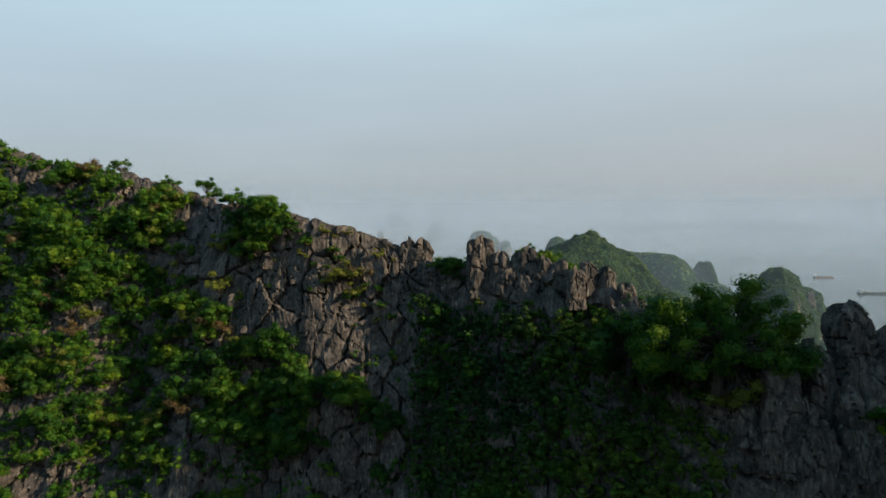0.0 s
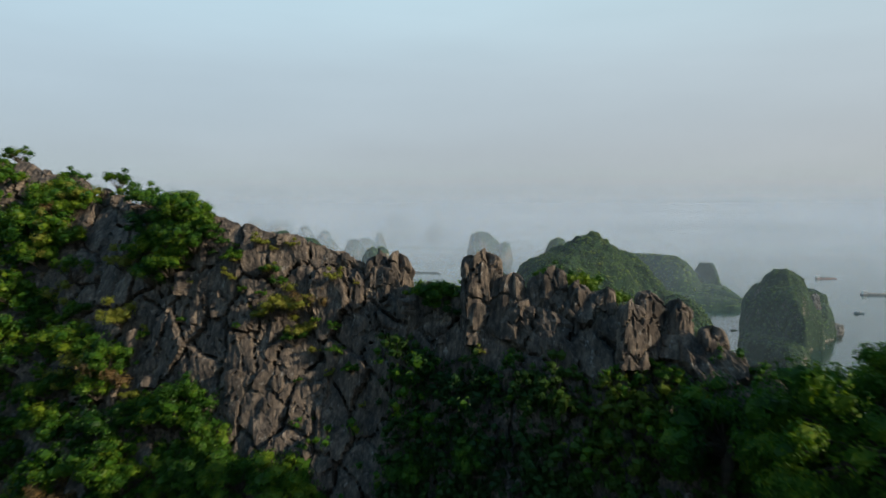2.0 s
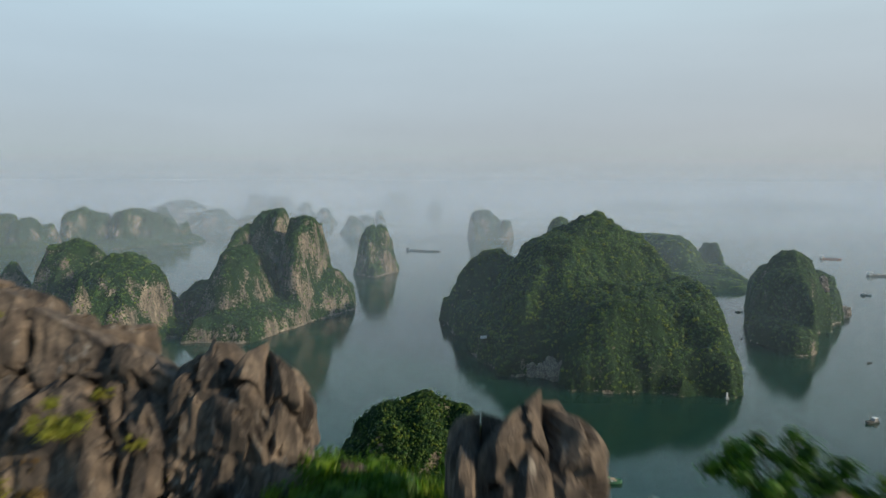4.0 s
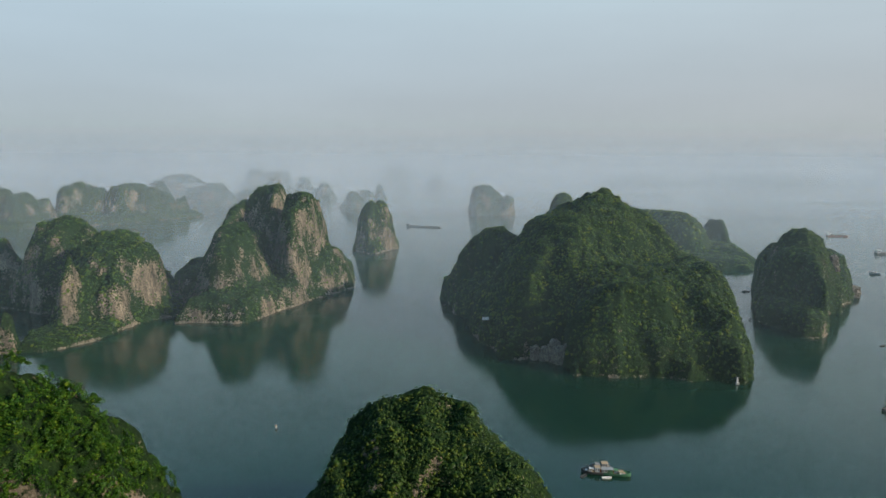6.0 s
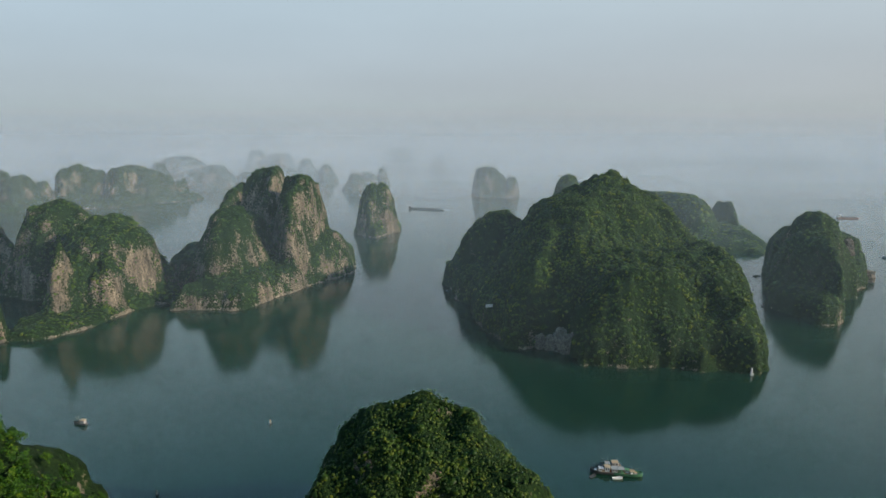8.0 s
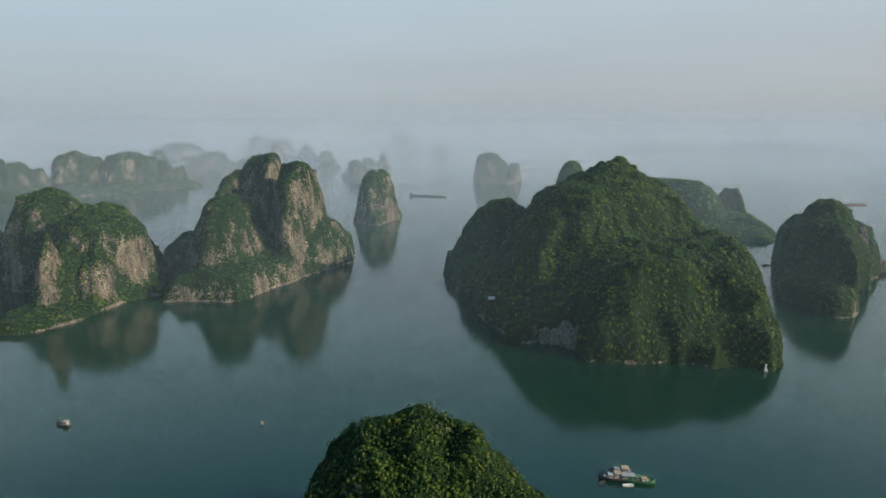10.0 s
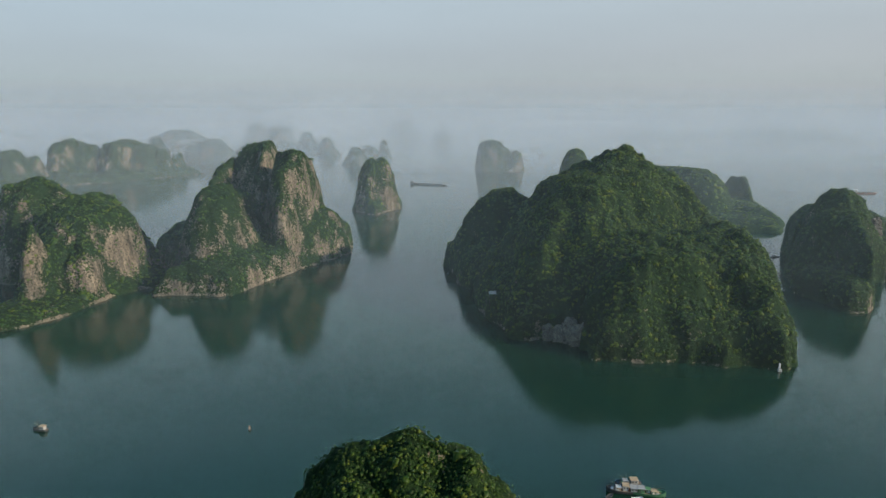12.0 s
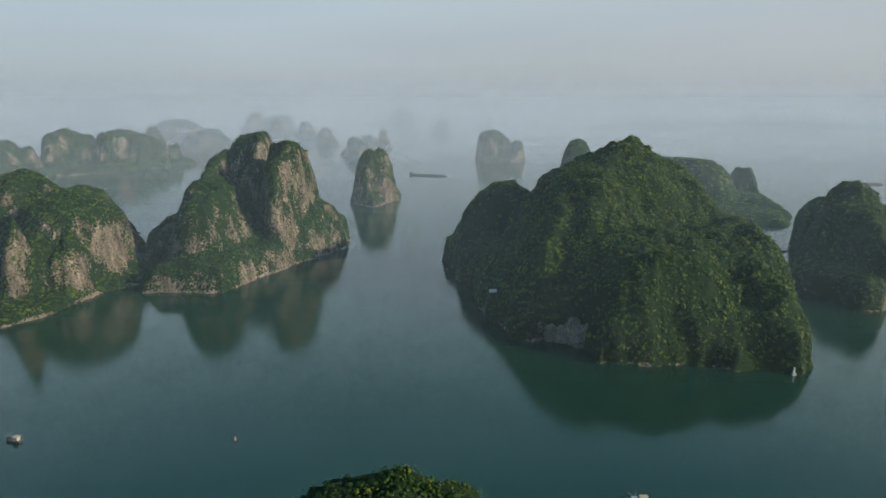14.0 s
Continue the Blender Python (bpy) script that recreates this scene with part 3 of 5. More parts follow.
# the twin-headed island with a bare right wall
island("karst_island", "tall twin-headed limestone island with pale bare cliffs and scrub",
       [(-86, 664), (-83, 643), (-119, 573), (-143, 506), (-196, 504), (-188, 544), (-220, 574), (-252, 613), (-248, 708), (-193, 749), (-122, 753), (-91, 702)],
       [(-168, 697, 97.9, 23, 60, 2.1), (-186, 703, 93.8, 23, 28, 3.5), (-132, 651, 89.6, 24, 48, 3.3), (-117, 652, 38.6, 34, 65, 2.8), (-207, 695, 79.8, 13, 67, 3.1), (-170, 580, 57.5, 8, 26, 3.6),
        (-176, 613, 57.2, 24, 42, 3.8), (-148, 640, 54.7, 13, 9, 3.3), (-123, 639, 47.3, 12, 54, 2.3), (-228, 660, 22.9, 29, 107, 3.3), (-170, 566, 66.0, 27, 44, 3.4), (-128, 622, 80.0, 16, 52, 3.6),
        (-190, 575, 50.0, 22, 40, 3.0)],
       1.5, 23, 12500, 0.72, 0.1, 4.0, 1.2, M_ISLE_BARE, foot=20.0)
# the island with a green tongue of land
island("karst_island", "limestone island with a bare buttress and a low green spit",
       [(-207, 529), (-226, 505), (-230, 465), (-250, 432), (-306, 423), (-297, 407), (-270, 437), (-290, 514), (-285, 485), (-299, 525), (-380, 555), (-387, 538), (-421, 643), (-330, 659), (-229, 588), (-214, 569)],
       [(-259, 541, 57.0, 23, 74, 2.4), (-324, 579, 65.1, 43, 49, 2.3), (-334, 565, 56.4, 21, 8, 3.0), (-271, 556, 59.9, 34, 73, 3.0), (-256, 567, 36.0, 51, 15, 2.0), (-391, 598, 51.8, 26, 19, 2.5),
        (-288, 424, 100.0, 22, 34, 3.6), (-256, 479, 53.8, 6, 14, 1.7), (-262, 508, 26.6, 27, 30, 2.5), (-243, 530, 56.0, 22, 44, 3.6), (-318, 580, 64.0, 34, 44, 3.6)],
       1.6, 37, 11500, 0.72, 0.08, 4.0, 1.2, M_ISLE_BARE, foot=6.0)
# the lone stack
island("karst_stack", "lone steep limestone stack with reddish bare faces",
       [(-124, 904), (-112, 898), (-88, 867), (-68, 914), (-59, 949), (-67, 991), (-100, 980), (-116, 946)],
       [(-92, 924, 63.6, 29, 30, 3.5), (-103, 928, 53.4, 19, 46, 4.4), (-82, 934, 63.4, 15, 27, 2.6)],
       1.4, 41, 1800, 0.9, 0.0, 4.0, 1.0, M_CRAG, foot=14.0)
# the steep island beyond the channel
wedge_isle = island("karst_island", "steep wedge-shaped island with a pale scar on its sunny flank",
       [(272, 569), (253, 512), (260, 474), (273, 471), (291, 510), (300, 525), (341, 558), (386, 613), (403, 672), (375, 688), (319, 658), (291, 604)],
       [(324, 593, 63.3, 36, 27, 2.9), (318, 601, 45.7, 31, 82, 4.8), (286, 512, 44.7, 10, 42, 2.0), (285, 600, 63.6, 11, 25, 1.7), (382, 650, 35.9, 70, 68, 2.7), (300, 545, 52.0, 26, 56, 4.0)],
       1.6, 53, 8500, 0.72, 0.0, 2.0, 1.0, M_ISLE, foot=16.0)
# the long low island behind
island("karst_island", "long low wooded island with a rounded headland in haze",
       [(262, 792), (270, 779), (367, 750), (405, 822), (449, 964), (442, 977), (373, 1054), (280, 1069), (185, 1070), (136, 986), (189, 901)],
       [(418, 980, 44.2, 14, 53, 4.3), (331, 915, 54.8, 53, 75, 2.9), (203, 1000, 7.6, 12, 36, 1.9), (268, 950, 57.6, 98, 82, 2.8), (387, 872, 13.9, 22, 108, 4.4), (385, 960, 5.4, 39, 76, 3.1)],
       3.0, 61, 4500, 1.5, 0.0, 10.0, 0.8, foot=10.0)
# hazy islands farther out
island("karst_stack", "hazy block of limestone with pale cliffs far out",
       [(72, 1609), (87, 1530), (120, 1539), (179, 1555), (186, 1611), (179, 1674), (116, 1687), (74, 1662)],
       [(97, 1590, 69.2, 54, 59, 3.4), (175, 1574, 49.1, 28, 94, 2.9), (132, 1606, 53.5, 33, 58, 3.9), (76, 1614, 57.8, 30, 69, 2.6)],
       2.4, 71, 1200, 1.3, 0.0, 5.0, 1.2, M_CRAG, foot=20.0)
island("karst_island", "hazy long wall of pale limestone cliffs with scrub",
       [(-688, 1232), (-640, 1290), (-592, 1392), (-560, 1470), (-590, 1521), (-700, 1500), (-800, 1440), (-810, 1341), (-790, 1230), (-740, 1190)],
       [(-769, 1345, 77.3, 25, 81, 3.4), (-743, 1363, 66.8, 39, 51, 2.6), (-704, 1384, 67.6, 18, 58, 4.7), (-680, 1389, 76.6, 32, 71, 3.8), (-646, 1412, 67.3, 33, 59, 4.1), (-614, 1420, 57.8, 20, 43, 1.6),
        (-602, 1457, 48.4, 8, 30, 2.2)],
       3.0, 83, 2200, 1.5, 0.0, 5.0, 1.6, M_CRAG, foot=12.0)
island("karst_island", "hazy limestone island with rounded green tops and pale cliffs",
       [(-830, 1100), (-795, 1140), (-762, 1185), (-752, 1232), (-772, 1290), (-840, 1300), (-930, 1260), (-960, 1180), (-900, 1110)],
       [(-800, 1215, 63, 30, 44, 3.2), (-845, 1215, 70, 34, 50, 3.2), (-775, 1245, 50, 20, 40, 3.0), (-890, 1200, 60, 40, 60, 3.0)],
       3.0, 87, 1500, 1.4, 0.0, 5.0, 1.4, M_CRAG, foot=12.0)
FAR = [(-691, 1879, 62, 83, 58, 91), (-600, 1930, 42, 50, 50, 106), (-940, 3099, 100, 80, 60, 92), (-603, 2743, 66, 49, 45, 93), (-417, 2215, 57, 40, 40, 94), (-250, 1744, 46, 38, 40, 95),
       (-236, 1913, 44, 32, 36, 96), (-200, 2029, 56, 26, 36, 97), (-297, 4053, 112, 135, 95, 98), (-34, 3352, 68, 53, 45, 99), (224, 3968, 46, 37, 40, 100), (-775, 1735, 72, 33, 40, 101),
       (-1000, 2350, 80, 120, 80, 102), (-760, 2900, 90, 110, 80, 105), (2300, 4300, 60, 520, 120, 103), (1500, 4500, 45, 480, 120, 104)]
for fx, fy, fh, rx, ry, seed in FAR:
    ring = [(fx + rx * math.cos(a) * (1 + 0.18 * math.sin(3 * a + seed)), fy + ry * math.sin(a)) for a in np.linspace(0, 2 * math.pi, 15)[:-1]]
    heads = [(fx - rx * 0.1 * math.sin(seed * 1.7), fy, fh, rx * 0.62, ry, 5.0), (fx - rx * 0.5, fy, fh * (0.62 + 0.25 * math.sin(seed * 2.1)), rx * 0.45, ry, 4.0),
             (fx + rx * 0.48, fy, fh * (0.6 + 0.25 * math.sin(seed)), rx * 0.48, ry, 4.0)]
    island("karst_island", "distant limestone island, a pale shape in the haze", ring, heads, 5.0 if rx < 300 else 14.0, seed, 60, 3.0, 0.1, 5.0, 1.0, M_CRAG, foot=0.15 * fh)

# near islets below the flight line
island("karst_islet", "rounded limestone islet thickly covered in sunlit scrub",
       [(-47, 202), (-48, 167), (-14, 147), (12, 142), (42, 135), (50, 196), (34, 243), (-3, 272), (-36, 249)],
       [(-4, 207, 60.6, 53, 54, 1.6), (19, 200, 50.8, 27, 50, 2.3), (-12, 210, 51.6, 14, 27, 2.6), (8, 225, 41.4, 32, 58, 2.9)],
       1.0, 113, 26000, 0.25, -0.2, 9.0, 1.25, M_ISLE_BARE, CROWNS, M_SCRUB, focus=(0, 185, 27))

# ---- the ridge that the flight crosses ----
# It is laid out in units of its own; RIDGE sets it at its true size and place in the bay.
RIDGE_SIZE = 0.5457
RIDGE = Matrix.Translation((2.467, 19.234, 53.106)) @ pose(0, 0, 0, -1.096, 0.343, -0.396) @ Matrix.Scale(RIDGE_SIZE, 4)
CREST_X = np.array([-150, -95, -60, -40.3, -27.8, -20, -12, -7, -2.6, 0, 2.6, 6.7, 12.2, 15, 17.5, 20, 23, 28, 40, 70, 110])
CREST_Y = np.array([130, 108, 92, 81.5, 76.5, 70, 64.2, 63.4, 62.6, 60.5, 58.3, 57.2, 54.8, 51.5, 48.5, 47.2, 46.3, 45.5, 44, 44, 50])
CREST_Z = np.array([119, 130, 127.8, 123.8, 121.0, 119.6, 118.4, 117.4, 115.9, 114.2, 114.6, 114.5, 113.8, 112.2, 111.4, 110.6, 110.4, 110.8, 108.6, 98, 60])


def crest(x):
    soft = [np.interp(x + d, CREST_X, CREST_Y) for d in (-3, -1.5, 0, 1.5, 3)]
    high = [np.interp(x + d, CREST_X, CREST_Z) for d in (-0.8, 0, 0.8)]
    return np.mean(soft, 0), np.mean(high, 0)


def front_slope(x):
    """How far the front face comes forward for each metre down."""
    return np.interp(x, [-60, -34, -22, -14, 4, 10, 16, 24, 40], [0.75, 0.62, 0.5, 0.34, 0.36, 0.5, 0.42, 0.34, 0.5])


def ridge_point(x, drop):
    """A place on the smooth front face (drop > 0) or the back (drop < 0)."""
    yc, zc = crest(x)
    d = np.abs(drop)
    run_f = front_slope(x) * d + 0.6 * (1 - np.exp(-d / 1.2)) + 0.010 * np.clip(d - 28, 0, None) ** 1.5
    run_b = 0.9 * d + 1.6 * (1 - np.exp(-d / 0.8))
    return yc - np.where(drop > 0, run_f, -run_b), zc - d


def ridge_relief(x, drop):
    """How far the rock stands out from that face: bulges, jointed slabs, flutes."""
    q = np.stack([x / 7, drop / 7, np.zeros_like(x)], -1)
    bulge = 1.2 * fbm(q, 3, 301)
    wx = x + 0.5 * fbm(q * 5, 3, 311) + 0.16 * drop
    wd = drop + 0.8 * fbm(q * 4 + 7, 3, 312) - 0.12 * x
    f1, f2, cell = worley(np.stack([wx / 2.2, wd / 3.1], -1), 321)
    g1, g2, small = worley(np.stack([wx / 0.8, wd / 1.3], -1), 331)
    tilt = 1.3 * (cell - 0.5) * (wx / 1.9 - np.floor(wx / 1.9) - 0.5)
    crack = -0.60 * (1 - sstep(0.01, 0.055, f2 - f1)) - 0.10 * (1 - sstep(0.04, 0.18, f2 - f1))
    joint = sstep(0.35, 0.6, vnoise(q * 2.2 + 3, 315))
    crack2 = -0.26 * joint * (1 - sstep(0.01, 0.06, g2 - g1))
    flute = 0.12 * (ridged(np.stack([x / 0.42, drop / 3.4, x * 0], -1), 4, 341) - 0.6)
    chips = 0.17 * fbm(np.stack([x / 0.6, drop / 1.0, x * 0], -1), 5, 345, 0.6)
    grain = 0.05 * fbm(np.stack([x / 0.15, drop / 0.4, x * 0], -1), 2, 351)
    return bulge + 0.75 * (cell - 0.5) + 0.3 * joint * (small - 0.5) + 0.5 * tilt + crack + crack2 + flute + chips + grain


def ridge_mesh():
    gx = np.concatenate([np.arange(-150, -56, 1.6), np.arange(-56, -22, 0.25), np.arange(-22, 27, 0.145), np.arange(27, 42, 0.3), np.arange(42, 112, 1.6)])
    front = np.concatenate([np.arange(0.0, 17, 0.15), np.arange(17, 30, 0.25), np.geomspace(30, 225, 34)])
    back = -np.geomspace(0.2, 225, 48)
    gd = np.concatenate([front[::-1], back])
    X, D = np.meshgrid(gx, gd)
    x, d = X.ravel(), D.ravel()
    y, z = ridge_point(x, d)
    out = ridge_relief(x, d)
    side = np.where(d > 0, -1.0, 0.6) * np.clip(np.abs(d) / 1.0, 0.15, 1)
    up = 0.25 + 0.75 * np.exp(-np.abs(d) / 1.1)
    yc = y + side * out * 0.93
    zc = z + up * out * 0.8
    xs = x + 0.25 * fbm(np.stack([x / 1.1, d / 1.1, x * 0], -1), 3, 361)
    zc = np.maximum(zc, -105)
    return np.stack([xs, yc, zc], -1), grid_faces(len(gd), len(gx))


RV, RF = ridge_mesh()
ridge = new("rock_ridge")
tagged(ridge, "jagged grey limestone ridge with cracked, fluted faces", "ridge", kind="structure")
ridge.matrix_basis = RIDGE
cliff = part_me("cliff", mesh_from("cliff", RV, RF[:, ::-1], M_ROCK, False), ridge)
cliff.data.materials.append(M_ISLE)
RC, RN, _ = face_data(RV, RF)
low = (RC[:, 2] < crest(RC[:, 0])[1] - np.where(RC[:, 1] > crest(RC[:, 0])[0], 5.0, 34.0) - 2.0 * fbm(RC / 6, 3, 391)) | (RC[:, 0] < -62) | (RC[:, 0] > 34)
cliff.data.polygons.foreach_set("material_index", low.astype(np.int32))
CV, CF = clothe(RV, RF[low], 1800, 2.1, 393, 0.0)
cover = part_me("forest_cover", mesh_from("forest_cover", CV, CF, M_CROWN, False), ridge, "dense green scrub forest")
cover["kind"] = "stuff"


def pinnacle_mesh(seed, wide, deep, tall, point=0.55, split=0.0):
    """An upright blade of limestone: faceted plan, deep rain flutes, a broken top."""
    rings, segs = max(14, int(tall / 0.1)), 44 if tall > 1.6 else 26
    h = np.linspace(0, 1, rings)
    a = np.linspace(0, 2 * math.pi, segs, endpoint=False)
    A, Hh = np.meshgrid(a, h)
    A, Hh = A.ravel(), Hh.ravel()
    cx, cy = np.cos(A), np.sin(A)
    sq = (np.abs(cx) ** 4.5 + np.abs(cy) ** 4.5) ** (-1 / 4.5)
    so = seed * 3.7
    taper = (1 - point * Hh ** 2.2) * np.where(Hh > 0.86, np.sqrt(np.clip(1 - ((Hh - 0.86) / 0.14) ** 2, 0, 1)) * 0.75 + 0.25, 1)
    taper = np.where(Hh >= 1, 0.02, taper)
    q = np.stack([cx * 1.3 + so, cy * 1.3, Hh * tall / 1.3], -1)
    facet = 1 + 0.26 * fbm(q, 3, 500 + seed)
    gf1, gf2, _ = worley(np.stack([A * 1.1 + so, Hh * tall / 1.4 + 0.4 * cx], -1), 600 + seed)
    facet = facet * (1 - 0.28 * (1 - sstep(0.02, 0.12, gf2 - gf1)) + 0.10 * (0.6 - gf1))
    flute = 1 + 0.24 * (ridged(np.stack([cx * wide * 4.2 + so + 0.5 * Hh * tall, cy * deep * 4.2, Hh * tall / 4.5], -1), 3, 520 + seed) - 0.62)
    chip = 1 + 0.13 * fbm(np.stack([cx * wide * 2 + so, cy * deep * 2, Hh * tall * 1.6], -1), 4, 540 + seed)
    r = sq * taper * facet * flute * chip
    lean = (vnoise(np.array([[so, 1.5, 0.3]]), 9)[0] - 0.5) * 0.34
    x = cx * r * wide / 2 + lean * Hh * tall * 0.4
    y = cy * r * deep / 2 + 0.08 * Hh * tall
    z = Hh * tall * (1 + 0.16 * fbm(np.stack([cx * 1.1 + so, cy * 1.1, Hh * 0], -1), 3, 560 + seed))
    if split:
        z = z - split * tall * Hh ** 3 * np.exp(-((cx - 0.1) / 0.16) ** 2)
    return mesh_from("pinnacle", np.stack([x, y, z], -1), grid_faces(rings, segs, True), M_ROCK, False)


# the great spires of the crest: x, y, top height, width, depth, height, pointedness
PINNACLES = [(3.75, 57.9, 116.5, 2.0, 1.5, 4.8, 0.22), (3.1, 57.9, 116.2, 1.1, 1.2, 4.6, 0.2), (5.2, 57.3, 115.3, 1.5, 1.2, 3.8, 0.25),
             (-2.6, 62.2, 116.15, 1.6, 1.4, 4.6, 0.14), (-1.2, 61.9, 115.9, 1.9, 1.4, 5.0, 0.12), (0.45, 59.9, 114.3, 1.9, 1.2, 5.5, 0.06), (1.5, 59.2, 113.8, 0.9, 1.0, 4.0, 0.3),
             (6.6, 57.0, 115.3, 1.2, 1.1, 3.0, 0.25), (7.4, 56.7, 115.7, 1.3, 1.2, 3.4, 0.2), (8.5, 56.0, 115.1, 1.2, 1.1, 2.8, 0.3), (9.6, 55.5, 114.8, 1.2, 1.0, 2.6, 0.3),
             (10.4, 53.4, 114.4, 1.3, 1.2, 3.0, 0.25), (11.5, 54.3, 114.8, 1.5, 1.2, 3.0, 0.2), (12.7, 54.0, 114.3, 1.3, 1.2, 2.8, 0.25), (13.9, 52.8, 113.3, 1.3, 1.1, 2.2, 0.3),
             (26.0, 46.0, 112.7, 2.5, 2.0, 7.0, 0.18), (28.2, 45.6, 111.4, 2.4, 2.0, 6.5, 0.2), (23.4, 45.0, 110.2, 2.2, 1.7, 6.5, 0.2), (20.6, 44.2, 109.4, 2.2, 1.6, 6.0, 0.25), (24.8, 43.6, 108.6, 2.6, 1.8, 6.5, 0.2), (22.2, 43.2, 106.6, 2.2, 1.6, 5.5, 0.25),
             (-30.6, 77.6, 122.2, 1.9, 1.5, 3.6, 0.45), (-29.5, 77.2, 121.8, 1.5, 1.3, 3.2, 0.5), (-27.3, 76.4, 121.0, 1.5, 1.3, 2.4, 0.5)]
for k, (x, y, top, wide, deep, tall, point) in enumerate(PINNACLES):
    ob = part_me("pinnacle", pinnacle_mesh(k + 1, wide, deep, tall, point, 0.10 if k % 3 else 0.0), ridge)
    ob.matrix_basis = pose(x, y, top - tall, 0, 0, 20 * math.sin(k * 2.3))
# broken blocks along the crest and slabs on the face
rng_p = random.Random(31)
for k in range(16):                                       # upright blades on the rocky corner
    x, drop = rng_p.uniform(19.0, 27.5), rng_p.uniform(2.5, 15)
    wide, tall = rng_p.uniform(0.8, 1.5), rng_p.uniform(3.2, 5.6)
    yy, zz = ridge_point(np.array([x]), np.array([drop]))
    ob = part_me("pinnacle", pinnacle_mesh(90 + k, wide, 1.5, tall, 0.3, 0.08), ridge)
    ob.matrix_basis = pose(x, yy[0] - 0.75, zz[0] - 0.55 * tall, -14, rng_p.uniform(-8, 10), rng_p.uniform(-30, 30))
BLOCKS = [pinnacle_mesh(60 + k, 1.25, 0.9, 1.5, 0.06 + 0.04 * k, 0.05) for k in range(8)]
for k in range(170):
    if k < 70:
        x, drop = rng_p.uniform(-26, 14), rng_p.uniform(-0.6, 0.7)
        size = rng_p.uniform(0.45, 0.95)
    else:
        x, drop = rng_p.choice([rng_p.uniform(-19, 13), rng_p.uniform(-24, 4), rng_p.uniform(17.5, 26)]), rng_p.uniform(0.8, 11)
        size = rng_p.uniform(0.6, 1.35)
    yy, zz = ridge_point(np.array([x]), np.array([drop]))
    rel = ridge_relief(np.array([x]), np.array([drop]))[0]
    ob = part_me("rock", rng_p.choice(BLOCKS), ridge)
    sunk = 1.15 if k < 70 else 1.0
    ob.matrix_basis = pose(x, yy[0] - 0.9 * rel * min(1, abs(drop)) + (0.1 if k < 70 else 0.32) * size, zz[0] + 0.35 * rel - sunk * size, rng_p.uniform(-20, 4), rng_p.uniform(-12, 12), rng_p.uniform(-40, 40))
    ob.scale = (size * rng_p.uniform(1.1, 1.9), size * rng_p.uniform(0.7, 1.1), size * (rng_p.uniform(0.6, 0.9) if k < 70 else rng_p.uniform(0.8, 1.3)))


# ---- shrubs and trees of the ridge ----
def shrub(name, label, seed, material, clumps, leaves, size, spread, group="shrubs on the ridge"):
    rng = np.random.default_rng(seed)
    V, F, cen = leaf_cloud(rng, clumps, leaves, size, spread)
    thing = new(name)
    tagged(thing, label, "shrub", group)
    part_me("foliage", mesh_from("foliage", V, F, material, False), thing)
    bm = bmesh.new()
    for c in cen:
        mid = Vector(c) * 0.5 + Vector((0, 0, -0.08 * spread))
        rod(bm, (0, 0, -0.15 * spread), mid, 0.026 * spread, 0.016 * spread, 5)
        rod(bm, mid, c * 1.15, 0.014 * spread, 0.006 * spread, 4)
    part("stem", bm, M_WOOD, thing, "thin brown branches")
    return thing


SHRUBS = [
    (shrub("shrub", "leafy green shrub rooted in the limestone", 401, M_LEAF, 20, 2700, 0.043, 1.0), 5),
    (shrub("shrub", "leafy green shrub rooted in the limestone", 402, M_LEAF, 26, 2900, 0.041, 1.0), 5),
    (shrub("shrub", "loose light green shrub rooted in the limestone", 403, M_LEAF, 17, 1500, 0.048, 1.0), 3),
    (shrub("shrub", "yellowing shrub rooted in the limestone", 404, M_LEAF_Y, 14, 1400, 0.044, 1.0), 2),
    (shrub("shrub", "half-dry brownish shrub rooted in the limestone", 405, M_LEAF_B, 9, 620, 0.06, 1.0), 1),
]


def ridge_place(x, drop, out=0.0):
    y, z = ridge_point(np.array([float(x)]), np.array([float(drop)]))
    rel = ridge_relief(np.array([float(x)]), np.array([float(drop)]))
    yy = y[0] - (0.93 * rel[0] * min(1, abs(drop)) + out if drop > 0 else -out)
    return x, yy, z[0] + 0.3 * rel[0]


rng_s = random.Random(77)
made_first = set()


def plant(kind, x, drop, size, out=0.1, lift=0.0):
    src = SHRUBS[kind][0]
    px, py, pz = ridge_place(x, drop, out)
    m = Matrix.Translation(RIDGE @ Vector((px, py, pz + lift))) @ pose(0, 0, 0, rng_s.uniform(-12, 25), rng_s.uniform(-14, 14), rng_s.uniform(0, 360))
    if kind in made_first:
        ob = copy_thing(src, m)
    else:
        made_first.add(kind)
        ob = src
        ob.matrix_basis = m
    size = size * RIDGE_SIZE
    ob.scale = (size, size, size * rng_s.uniform(0.8, 1.05))
    return ob


